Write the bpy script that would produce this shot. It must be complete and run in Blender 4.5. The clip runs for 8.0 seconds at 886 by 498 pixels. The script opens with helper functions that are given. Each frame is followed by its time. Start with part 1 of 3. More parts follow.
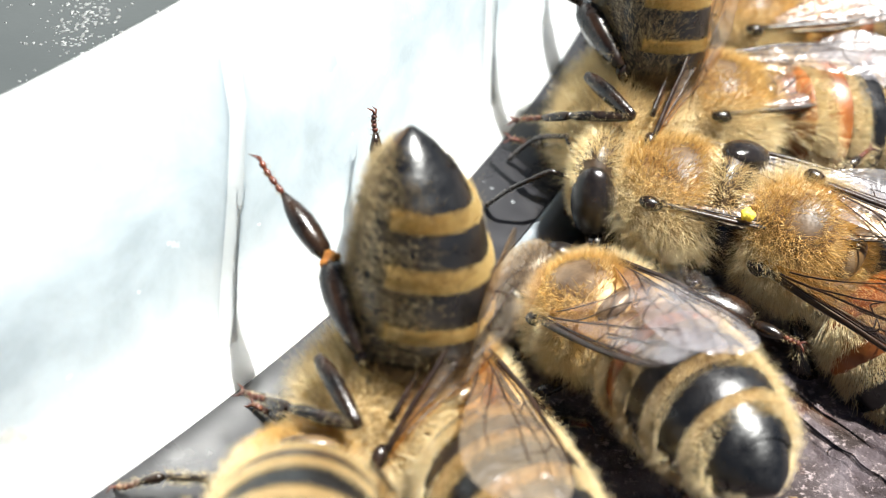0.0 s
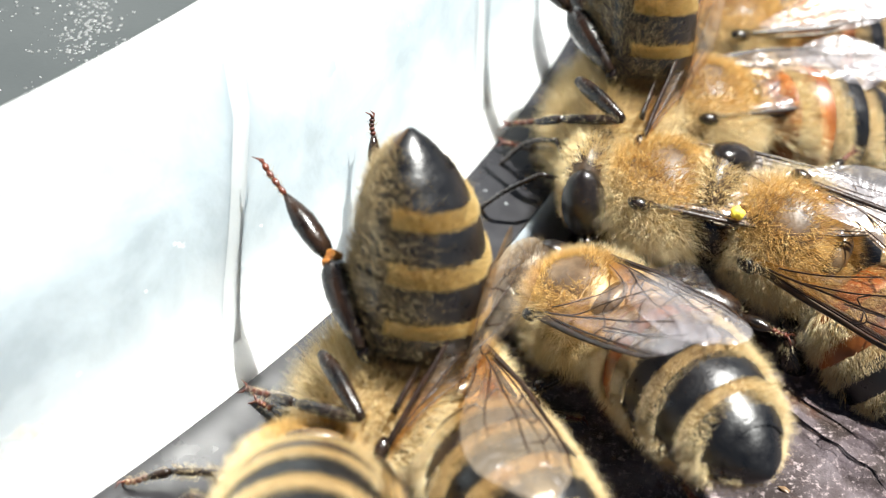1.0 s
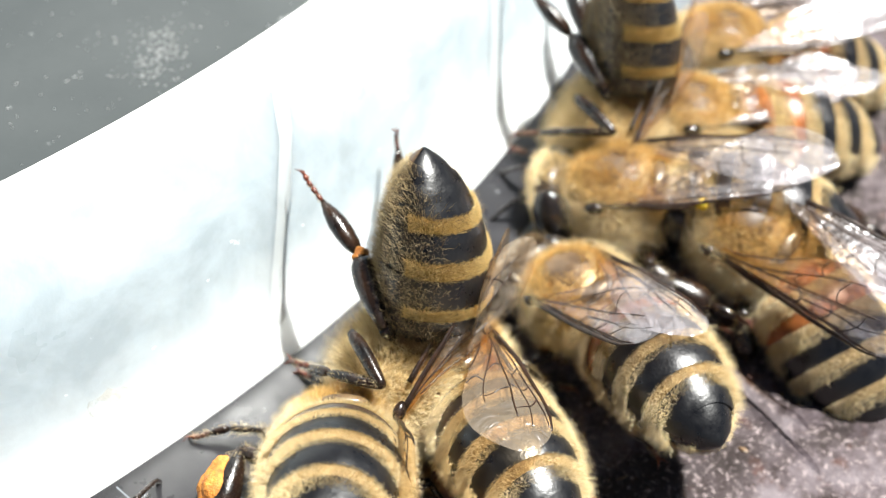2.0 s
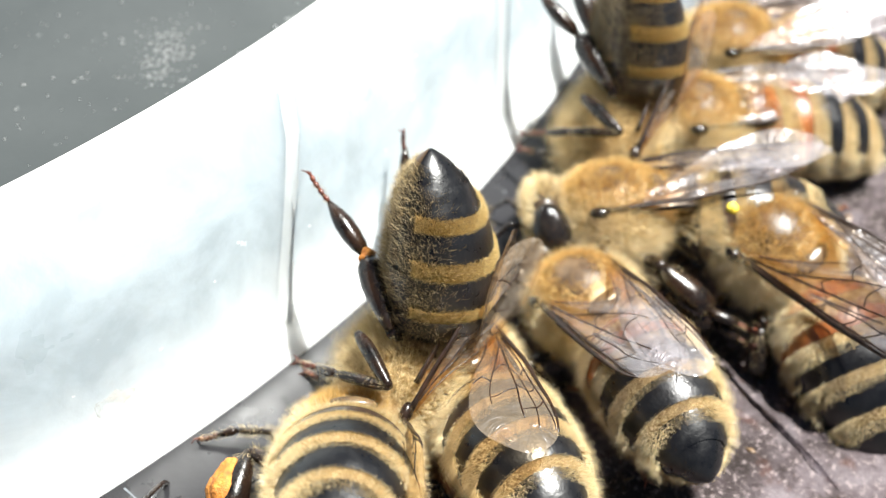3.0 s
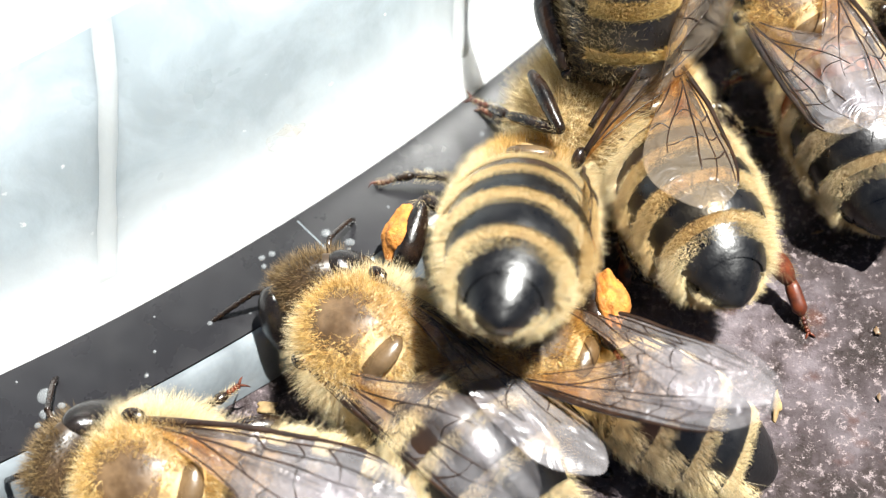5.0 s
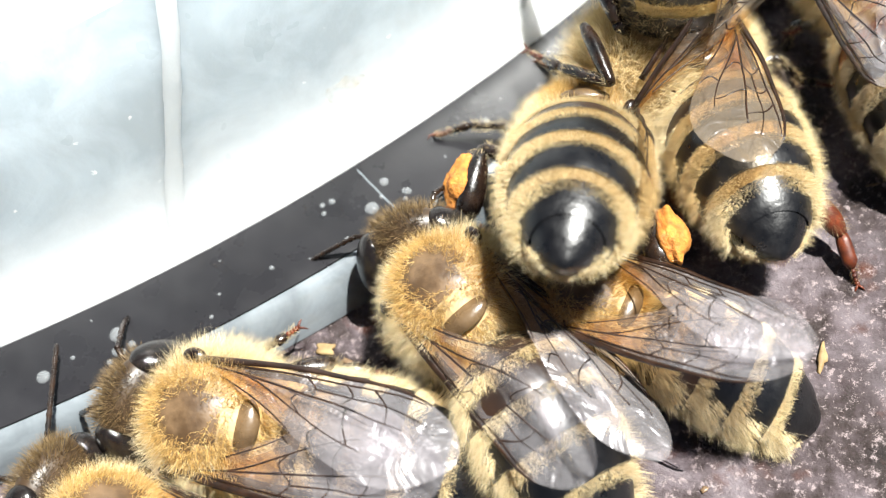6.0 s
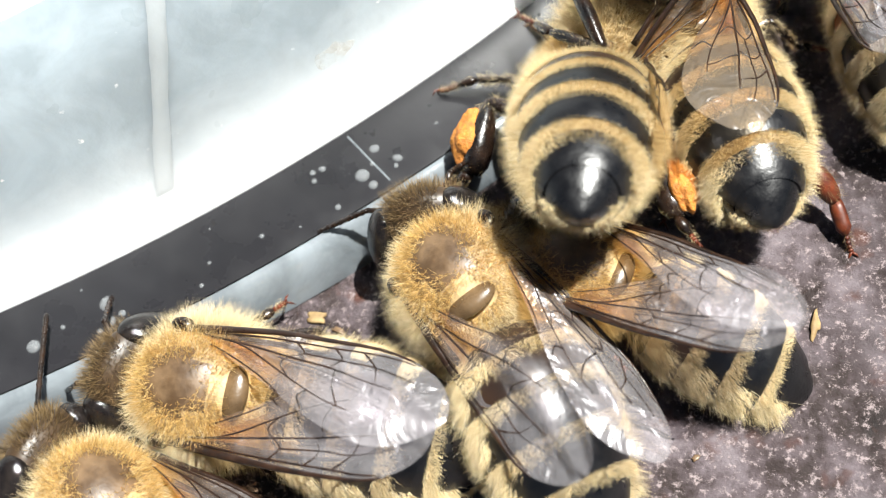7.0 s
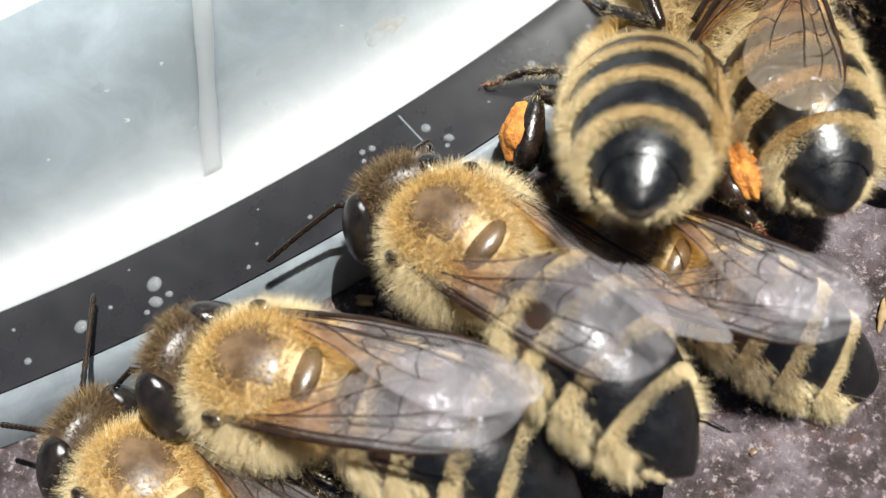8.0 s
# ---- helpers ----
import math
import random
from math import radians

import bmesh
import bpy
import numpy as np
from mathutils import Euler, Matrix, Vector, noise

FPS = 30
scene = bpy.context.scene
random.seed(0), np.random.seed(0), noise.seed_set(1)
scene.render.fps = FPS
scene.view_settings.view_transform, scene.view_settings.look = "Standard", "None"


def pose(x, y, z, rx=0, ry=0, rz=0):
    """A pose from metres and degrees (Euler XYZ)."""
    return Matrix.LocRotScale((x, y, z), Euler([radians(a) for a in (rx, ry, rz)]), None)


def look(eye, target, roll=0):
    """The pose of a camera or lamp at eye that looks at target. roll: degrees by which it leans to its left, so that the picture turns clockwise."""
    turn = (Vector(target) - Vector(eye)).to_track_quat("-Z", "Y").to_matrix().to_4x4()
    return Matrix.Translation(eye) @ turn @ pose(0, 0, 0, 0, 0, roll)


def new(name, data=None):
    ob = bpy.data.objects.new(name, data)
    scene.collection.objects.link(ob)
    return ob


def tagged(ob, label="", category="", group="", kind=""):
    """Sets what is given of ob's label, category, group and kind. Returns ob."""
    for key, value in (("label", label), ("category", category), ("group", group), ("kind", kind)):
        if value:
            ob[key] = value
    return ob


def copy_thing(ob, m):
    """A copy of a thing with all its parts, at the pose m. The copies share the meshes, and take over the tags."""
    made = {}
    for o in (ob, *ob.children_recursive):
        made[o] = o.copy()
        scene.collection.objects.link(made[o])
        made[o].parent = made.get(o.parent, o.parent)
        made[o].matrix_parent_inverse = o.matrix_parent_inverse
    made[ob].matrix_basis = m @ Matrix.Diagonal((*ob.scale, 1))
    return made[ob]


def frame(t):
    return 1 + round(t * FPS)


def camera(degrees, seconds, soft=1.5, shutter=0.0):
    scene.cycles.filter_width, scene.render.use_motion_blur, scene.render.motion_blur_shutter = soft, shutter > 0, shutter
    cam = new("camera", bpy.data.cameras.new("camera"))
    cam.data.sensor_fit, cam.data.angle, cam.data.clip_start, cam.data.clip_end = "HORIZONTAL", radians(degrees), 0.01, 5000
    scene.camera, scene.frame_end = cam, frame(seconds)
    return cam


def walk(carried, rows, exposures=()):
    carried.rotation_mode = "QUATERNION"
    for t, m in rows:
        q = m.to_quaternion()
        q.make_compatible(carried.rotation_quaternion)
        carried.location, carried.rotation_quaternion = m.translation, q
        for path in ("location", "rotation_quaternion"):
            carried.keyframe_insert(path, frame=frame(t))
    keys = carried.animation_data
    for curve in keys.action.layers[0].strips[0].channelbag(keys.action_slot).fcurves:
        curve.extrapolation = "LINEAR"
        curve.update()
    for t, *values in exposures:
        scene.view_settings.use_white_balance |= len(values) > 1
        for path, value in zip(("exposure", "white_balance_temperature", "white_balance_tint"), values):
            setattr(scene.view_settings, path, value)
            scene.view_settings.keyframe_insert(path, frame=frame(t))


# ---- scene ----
MM = 0.001  # all lengths below are in millimetres and scaled on the way in

# ------------------------------------------------------------------ camera
cam = camera(38.95, 8.0, soft=1.0)
cam.data.dof.use_dof = True
cam.data.dof.focus_distance = 35.6 * MM
cam.data.dof.aperture_fstop = 76
# seconds, place in mm, yaw, pitch, roll in degrees
PATH = [
    (0.0, 1.941, -20.913, 28.720, 0.05, -44.85, 3.42),
    (0.5, 1.470, -21.563, 28.940, -1.20, -44.22, 3.92),
    (1.0, 1.585, -21.841, 29.146, -0.93, -44.29, 3.69),
    (1.5, 2.739, -26.006, 34.170, 1.16, -45.47, 2.57),
    (3.0, 2.837, -25.893, 34.449, 2.88, -45.79, 1.17),
    (3.5, 2.585, -25.258, 33.948, 3.76, -48.85, 0.64),
    (4.0, 2.855, -24.736, 33.538, 9.40, -52.32, -2.67),
    (4.5, 3.146, -24.181, 33.460, 14.39, -56.03, -6.41),
    (6.0, 5.647, -23.834, 34.567, 31.40, -59.67, -20.00),
    (6.5, 5.700, -23.687, 34.418, 31.75, -60.84, -20.50),
    (7.0, 5.881, -23.380, 34.408, 33.03, -61.41, -21.62),
    (7.5, 5.759, -22.744, 33.006, 34.03, -61.53, -22.52),
    (8.0, 6.261, -22.566, 33.485, 40.59, -61.05, -27.78),
]
walk(cam, [(t, Matrix.Translation((x * MM, y * MM, z * MM))
            @ pose(0, 0, 0, 0, 0, yaw) @ pose(0, 0, 0, 90 + pitch, 0, 0) @ pose(0, 0, 0, 0, 0, roll))
           for t, x, y, z, yaw, pitch, roll in PATH],
     exposures=[(0.0, 1.82), (4.5, 1.75), (6.0, 1.74), (6.5, 1.58), (7.0, 1.53), (7.5, 1.20), (8.0, 1.17)])

# ------------------------------------------------------------------ light
SUN_AZ, SUN_EL = radians(28), radians(68)   # azimuth from +x towards +y
world = bpy.data.worlds.new("sky")
scene.world = world
world.use_nodes = True
wt = world.node_tree
sky = wt.nodes.new("ShaderNodeTexSky")
sky.sky_type, sky.sun_disc = "NISHITA", False
sky.sun_elevation, sky.sun_rotation = SUN_EL, math.pi / 2 - SUN_AZ
wt.nodes["Background"].inputs["Strength"].default_value = 0.012
wt.links.new(sky.outputs[0], wt.nodes["Background"].inputs["Color"])
sun = new("sun", bpy.data.lights.new("sun", "SUN"))
sun.data.energy, sun.data.angle, sun.data.color = 5.0, radians(0.5), (0.985, 0.985, 0.935)
sun_way = Vector((math.cos(SUN_AZ) * math.cos(SUN_EL), math.sin(SUN_AZ) * math.cos(SUN_EL), math.sin(SUN_EL)))
sun.matrix_world = look(sun_way, (0, 0, 0))


# ------------------------------------------------------------------ materials
class Nodes:
    """A material and short ways to add nodes to it."""

    def __init__(self, name):
        self.mat = bpy.data.materials.new(name)
        self.mat.use_nodes = True
        self.t = self.mat.node_tree
        self.b = self.t.nodes["Principled BSDF"]
        self.out = self.t.nodes["Material Output"]
        self.coord = self.t.nodes.new("ShaderNodeTexCoord")

    def link(self, a, b):
        self.t.links.new(a, b)

    def put(self, **values):
        for key, value in values.items():
            self.b.inputs[key.replace("_", " ")].default_value = value
        return self

    def noise(self, scale, detail=4.0, rough=0.55, warp=0.0):
        n = self.t.nodes.new("ShaderNodeTexNoise")
        n.inputs["Scale"].default_value = scale
        n.inputs["Detail"].default_value = detail
        n.inputs["Roughness"].default_value = rough
        n.inputs["Distortion"].default_value = warp
        self.link(self.coord.outputs["Object"], n.inputs["Vector"])
        return n.outputs["Fac"]

    def ramp(self, fac, *stops):
        n = self.t.nodes.new("ShaderNodeValToRGB")
        e = n.color_ramp.elements
        while len(e) < len(stops):
            e.new(0.5)
        for el, (p, c) in zip(e, stops):
            el.position = p
            el.color = (*c, 1) if len(c) == 3 else c
        self.link(fac, n.inputs["Fac"])
        return n.outputs["Color"]

    def mix(self, a, b, fac, mode="MIX"):
        n = self.t.nodes.new("ShaderNodeMix")
        n.data_type, n.blend_type = "RGBA", mode
        if isinstance(fac, float):
            n.inputs["Factor"].default_value = fac
        else:
            self.link(fac, n.inputs["Factor"])
        for s, v in ((n.inputs[6], a), (n.inputs[7], b)):
            if isinstance(v, tuple):
                s.default_value = (*v, 1)
            else:
                self.link(v, s)
        return n.outputs[2]

    def colour(self, c):
        self.link(c, self.b.inputs["Base Color"])
        return self

    def rough(self, c):
        self.link(c, self.b.inputs["Roughness"])
        return self

    def bump(self, fac, strength, distance):
        n = self.t.nodes.new("ShaderNodeBump")
        n.inputs["Strength"].default_value = strength
        n.inputs["Distance"].default_value = distance
        self.link(fac, n.inputs["Height"])
        self.link(n.outputs[0], self.b.inputs["Normal"])
        return self

    def island(self):
        return self.t.nodes.new("ShaderNodeNewGeometry").outputs["Random Per Island"]

    def blend(self, other, fac):
        """Mixes the principled shader with another one into the output."""
        m = self.t.nodes.new("ShaderNodeMixShader")
        m.inputs[0].default_value = fac
        self.link(self.b.outputs[0], m.inputs[1])
        self.link(other.outputs[0], m.inputs[2])
        self.link(m.outputs[0], self.out.inputs[0])
        return m


def fur_material(name, dark, mid, pale, glow=0.25):
    n = Nodes(name).put(Roughness=0.55)
    c = n.ramp(n.island(), (0.0, dark), (0.45, mid), (1.0, pale))
    n.colour(c)
    tr = n.t.nodes.new("ShaderNodeBsdfTranslucent")
    n.link(c, tr.inputs["Color"])
    n.blend(tr, glow)
    return n.mat


FUR_GOLD = fur_material("golden_fur", (0.30, 0.16, 0.04), (0.74, 0.50, 0.165), (0.93, 0.76, 0.38), 0.42)
FUR_PALE = fur_material("pale_fur", (0.55, 0.42, 0.20), (0.86, 0.72, 0.44), (0.97, 0.90, 0.68), 0.38)
FUR_BAND = fur_material("band_felt_hair", (0.48, 0.35, 0.15), (0.80, 0.65, 0.37), (0.92, 0.83, 0.60), 0.28)
FUR_DULL = fur_material("worn_felt_hair", (0.22, 0.155, 0.075), (0.44, 0.34, 0.18), (0.68, 0.57, 0.36), 0.25)
FUR_TAN = fur_material("tan_band_hair", (0.34, 0.22, 0.07), (0.62, 0.45, 0.17), (0.80, 0.64, 0.32), 0.25)
FUR_BROWN = fur_material("brown_fur", (0.06, 0.035, 0.014), (0.15, 0.095, 0.04), (0.30, 0.21, 0.10), 0.25)


def cuticle(name, a, b, rough=0.28, scale=900, gloss=0.5):
    n = Nodes(name).put(Specular_IOR_Level=gloss)
    f = n.noise(scale, 5)
    n.colour(n.ramp(f, (0.35, a), (0.7, b)))
    n.rough(n.ramp(n.noise(scale * 2.3, 3), (0.3, (rough - 0.08,) * 3), (0.75, (rough + 0.14,) * 3)))
    n.bump(n.noise(scale * 9, 3), 0.25, 0.00004)
    return n.mat


CUT_BLACK = cuticle("black_cuticle", (0.002, 0.002, 0.0025), (0.0055, 0.0053, 0.006), 0.31, 900, 0.7)
CUT_AMBER = cuticle("amber_cuticle", (0.012, 0.009, 0.008), (0.05, 0.022, 0.010), 0.32, 260)
CUT_ORANGE = cuticle("orange_cuticle", (0.10, 0.03, 0.01), (0.52, 0.17, 0.035), 0.35, 420)
CUT_BROWN = cuticle("brown_cuticle", (0.022, 0.013, 0.007), (0.075, 0.045, 0.022), 0.35, 700)
CUT_BALD = cuticle("bald_thorax_cuticle", (0.06, 0.034, 0.016), (0.22, 0.14, 0.075), 0.38, 900)
CUT_WORN = cuticle("worn_felt_cuticle", (0.07, 0.045, 0.02), (0.20, 0.13, 0.05), 0.6, 2500)
CUT_FELT = cuticle("felted_cuticle", (0.16, 0.10, 0.04), (0.34, 0.24, 0.11), 0.7, 2500)
LEG_DARK = cuticle("dark_leg_cuticle", (0.004, 0.003, 0.0028), (0.022, 0.011, 0.006), 0.24, 1300)
FUR_BASE = cuticle("furred_cuticle", (0.24, 0.16, 0.07), (0.48, 0.35, 0.18), 0.6, 900)
LEG_RED = cuticle("reddish_leg_cuticle", (0.022, 0.004, 0.002), (0.14, 0.028, 0.008), 0.42, 2200)
EYE = cuticle("compound_eye", (0.006, 0.005, 0.005), (0.018, 0.014, 0.012), 0.14, 3000)
VEIN = cuticle("wing_vein", (0.006, 0.003, 0.002), (0.032, 0.014, 0.007), 0.35, 1500)
SCUT = cuticle("scutellum", (0.045, 0.027, 0.013), (0.15, 0.095, 0.048), 0.26, 900)


def pollen_material(name, a, b):
    n = Nodes(name).put(Roughness=0.75)
    n.colour(n.ramp(n.noise(3500, 4), (0.3, a), (0.7, b)))
    n.bump(n.noise(4200, 3), 1.0, 0.00012)
    return n.mat


POLLEN = pollen_material("orange_pollen", (0.24, 0.075, 0.010), (0.50, 0.20, 0.028))
POLLEN_Y = pollen_material("yellow_pollen", (0.78, 0.55, 0.02), (0.95, 0.80, 0.10))


def wing_material(name, film_root, film_tip, clear_root, clear_tip, thin):
    """Clear membrane with a tinted film from root to tip and a wrinkled satin sheen; the film's pale tip also stands in
    for reflected sky; thin: how clear the film is at the tip.
    """
    n = Nodes(name).put(Roughness=0.5, Specular_IOR_Level=0.0)
    sep = n.t.nodes.new("ShaderNodeSeparateXYZ")
    n.link(n.coord.outputs["Object"], sep.inputs[0])
    span = n.t.nodes.new("ShaderNodeMath")
    span.operation = "MULTIPLY"
    span.inputs[1].default_value = 1 / (9 * MM)
    n.link(sep.outputs[0], span.inputs[0])
    along = span.outputs[0]
    n.colour(n.ramp(along, (0.08, film_root), (0.26, tuple((a + b) / 2 for a, b in zip(film_root, film_tip))), (0.48, film_tip)))
    n.bump(n.noise(620, 3, 0.55, 1.4), 0.8, 0.00030)
    tr = n.t.nodes.new("ShaderNodeBsdfTransparent")
    n.link(n.ramp(along, (0.06, clear_root), (0.55, clear_tip)), tr.inputs["Color"])
    film = n.blend(tr, 0.9)
    cloud = n.mix(n.ramp(along, (0.15, (0.95,) * 3), (0.42, ((thin + 0.95) / 2,) * 3), (0.75, (thin,) * 3)), n.ramp(n.noise(900, 3), (0.35, (0.70,) * 3), (0.7, (0.98,) * 3)), 0.3)
    n.link(cloud, film.inputs[0])
    gl = n.t.nodes.new("ShaderNodeBsdfGlossy")
    gl.inputs["Color"].default_value = (0.95, 0.93, 0.97, 1)
    n.link(n.ramp(n.noise(900, 3), (0.3, (0.26,) * 3), (0.7, (0.42,) * 3)), gl.inputs["Roughness"])
    n.link(n.b.inputs["Normal"].links[0].from_socket, gl.inputs["Normal"])
    m = n.t.nodes.new("ShaderNodeMixShader")
    m.inputs[0].default_value = 0.085
    n.link(film.outputs[0], m.inputs[1])
    n.link(gl.outputs[0], m.inputs[2])
    n.link(m.outputs[0], n.out.inputs[0])
    return n.mat


# pale grey tip: sky reflection put into the film's colour
WING = wing_material("wing_membrane", (0.44, 0.22, 0.06), (0.54, 0.505, 0.515), (0.93, 0.74, 0.42), (0.90, 0.885, 0.90), 0.84)
# browner film for wings that reflect little sky
WING_AMBER = wing_material("amber_wing_membrane", (0.34, 0.17, 0.05), (0.47, 0.37, 0.26), (0.80, 0.57, 0.31), (0.88, 0.76, 0.60), 0.83)


def plastic(name, base, rough, scatter, mark=0.06, foot_and_dust=False, depth=0.004):
    """Milky plastic with wipe marks and specks; light spreads inside it over some millimetres."""
    n = Nodes(name).put(Specular_IOR_Level=0.5, Subsurface_Weight=scatter, Subsurface_Scale=depth, Subsurface_Radius=(1.0, 1.0, 1.0))
    lo = tuple(v * (1 - mark) for v in base)
    c = n.ramp(n.noise(300, 5, 0.62, 0.5), (0.40, lo), (0.64, base))
    specks = n.ramp(n.noise(1500, 3, 0.6), (0.70, (0, 0, 0)), (0.76, (1, 1, 1)))
    if foot_and_dust:
        # the plastic is whiter towards its foot, with a ragged border, and carries dust specks
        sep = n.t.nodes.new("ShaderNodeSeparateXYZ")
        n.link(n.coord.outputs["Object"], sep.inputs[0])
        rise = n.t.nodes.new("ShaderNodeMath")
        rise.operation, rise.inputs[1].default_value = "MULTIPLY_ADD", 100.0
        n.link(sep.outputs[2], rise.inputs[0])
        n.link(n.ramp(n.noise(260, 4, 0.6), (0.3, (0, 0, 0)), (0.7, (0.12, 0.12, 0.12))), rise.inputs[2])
        white_foot = n.ramp(rise.outputs[0], (0.30, (1, 1, 1)), (0.39, (0.55, 0.55, 0.55)), (0.60, (0, 0, 0)))
        c = n.mix(n.mix(c, (0.82, 0.86, 0.88), white_foot), (0.95, 0.96, 0.96), specks)
    n.colour(c)
    n.rough(n.ramp(n.noise(260, 4), (0.3, (rough * 0.7,) * 3), (0.7, (rough * 1.3,) * 3)))
    n.bump(n.noise(420, 5, 0.65), 0.2, 0.0002)
    return n.mat


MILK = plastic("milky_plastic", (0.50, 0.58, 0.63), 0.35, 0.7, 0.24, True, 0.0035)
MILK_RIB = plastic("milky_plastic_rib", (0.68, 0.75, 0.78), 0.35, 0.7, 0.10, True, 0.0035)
MILK_EDGE = plastic("white_plastic_edge", (0.88, 0.91, 0.92), 0.4, 0.9, 0.04)
CLEAR_EDGE = plastic("cloudy_clear_plastic", (0.20, 0.225, 0.245), 0.2, 0.15, 0.4)


def flange_material():
    n = Nodes("smoky_plastic").put(Specular_IOR_Level=0.35)
    n.colour(n.ramp(n.noise(160, 6, 0.6), (0.3, (0.0085, 0.0082, 0.0095)), (0.7, (0.018, 0.0175, 0.020))))
    n.rough(n.ramp(n.noise(700, 4), (0.3, (0.22,) * 3), (0.7, (0.4,) * 3)))
    n.bump(n.noise(900, 4), 0.15, 0.0001)
    return n.mat


SMOKY = flange_material()


def droplet_material():
    n = Nodes("cloudy_droplet").put(Roughness=0.1, Base_Color=(0.55, 0.58, 0.60, 1), Coat_Weight=0.5)
    tr = n.t.nodes.new("ShaderNodeBsdfTransparent")
    n.blend(tr, 0.8)
    return n.mat


DROP = droplet_material()


def inside_material():
    n = Nodes("grey_feeder_bottom")
    base = n.ramp(n.noise(60, 5), (0.3, (0.038, 0.043, 0.044)), (0.7, (0.068, 0.074, 0.074)))
    flecks = n.ramp(n.noise(700, 5, 0.7), (0.66, (0, 0, 0)), (0.74, (1, 1, 1)))
    n.colour(n.mix(base, (0.55, 0.57, 0.57), flecks))
    n.put(Roughness=0.3)
    n.bump(n.noise(500, 4), 0.3, 0.0002)
    return n.mat


INSIDE = inside_material()


def stain_material():
    """A thin see-through film of dried syrup, patchy."""
    n = Nodes("dried_syrup").put(Roughness=0.5, Base_Color=(0.80, 0.62, 0.42, 1))
    film = n.blend(n.t.nodes.new("ShaderNodeBsdfTransparent"), 0.8)
    n.link(n.ramp(n.noise(1500, 4), (0.35, (0.82,) * 3), (0.62, (1.0,) * 3)), film.inputs[0])
    return n.mat


STAIN = stain_material()


def board_material():
    n = Nodes("dark_board").put(Specular_IOR_Level=0.36)
    big = n.ramp(n.noise(420, 6, 0.66), (0.30, (0.007, 0.0035, 0.003)), (0.43, (0.022, 0.0135, 0.0125)), (0.51, (0.062, 0.046, 0.050)), (0.64, (0.135, 0.112, 0.122)))
    grain = n.ramp(n.noise(4200, 4, 0.8), (0.54, (0, 0, 0)), (0.66, (1, 1, 1)))
    rust = n.ramp(n.noise(700, 4), (0.60, (0, 0, 0)), (0.72, (1, 1, 1)))
    big = n.mix(big, (0.013, 0.0065, 0.006), n.ramp(n.noise(140, 4, 0.6), (0.50, (0, 0, 0)), (0.66, (0.8, 0.8, 0.8))))
    c = n.mix(big, (0.055, 0.018, 0.010), rust)
    n.colour(n.mix(c, (0.24, 0.195, 0.195), grain))
    n.rough(n.ramp(n.noise(500, 4), (0.3, (0.36,) * 3), (0.7, (0.75,) * 3)))
    n.bump(n.noise(1500, 6, 0.75), 1.0, 0.00022)
    return n.mat


BOARD = board_material()


# ------------------------------------------------------------------ mesh helpers
def mesh_of(name, verts, faces, mats, slots=None, smooth=True):
    """A mesh from vertices in mm."""
    me = bpy.data.meshes.new(name)
    v = np.asarray(verts, float) * MM
    me.from_pydata(v.tolist(), [], [list(map(int, q)) for q in faces])
    for m in mats if isinstance(mats, (list, tuple)) else [mats]:
        me.materials.append(m)
    if slots is not None:
        me.polygons.foreach_set("material_index", np.asarray(slots, np.int32))
    me.polygons.foreach_set("use_smooth", np.full(len(me.polygons), smooth))
    me.update()
    return me


def part(name, me, parent, label="", m=None):
    ob = new(name, me)
    ob.parent = parent
    if m is not None:
        ob.matrix_local = m
    if label:
        tagged(ob, label)
    return ob


def grid_faces(rows, cols, wrap=False):
    """Quads of a grid with that many rows and columns of points; wrap joins the last column to the first."""
    out = []
    for i in range(rows - 1):
        for j in range(cols if wrap else cols - 1):
            k = (j + 1) % cols
            out.append((i * cols + j, i * cols + k, (i + 1) * cols + k, (i + 1) * cols + j))
    return out


def ball(radii, centre=(0, 0, 0), rows=18, cols=28, shape=None):
    """Points and faces of a rounded body, poles on x. shape(p) may move the unit points."""
    v = []
    for i in range(rows):
        a = math.pi * (i + 0.02) / (rows - 0.96)
        for j in range(cols):
            b = 2 * math.pi * j / cols
            v.append((math.cos(a), math.sin(a) * math.cos(b), math.sin(a) * math.sin(b)))
    v = np.array(v)
    if shape:
        v = shape(v)
    v = v * np.array(radii) + np.array(centre)
    f = grid_faces(rows, cols, True)
    f = [q[::-1] for q in f]
    f.append(tuple(range(cols)))
    f.append(tuple(range((rows - 1) * cols, rows * cols))[::-1])
    return v, f


def join(*pieces):
    """One list of points and faces from several."""
    v, f, base = [], [], 0
    for pv, pf in pieces:
        v.append(np.asarray(pv, float))
        f += [tuple(i + base for i in q) for q in pf]
        base += len(pv)
    return np.vstack(v), f


def tube(points, radii, sides=10, flat=1.0):
    """A tube along points, with round caps drawn in to the ends."""
    p = np.asarray(points, float)
    d = np.gradient(p, axis=0)
    d /= np.linalg.norm(d, axis=1)[:, None] + 1e-9
    ref = np.array((0.13, 0.21, 0.97))
    v = []
    for c, t, r in zip(p, d, radii):
        a = np.cross(t, ref)
        a /= np.linalg.norm(a) + 1e-9
        b = np.cross(t, a)
        for k in range(sides):
            w = 2 * math.pi * k / sides
            v.append(c + r * (math.cos(w) * a + flat * math.sin(w) * b))
    f = grid_faces(len(p), sides, True)
    f.append(tuple(range(sides))[::-1])
    f.append(tuple(range((len(p) - 1) * sides, len(p) * sides)))
    return np.array(v), f


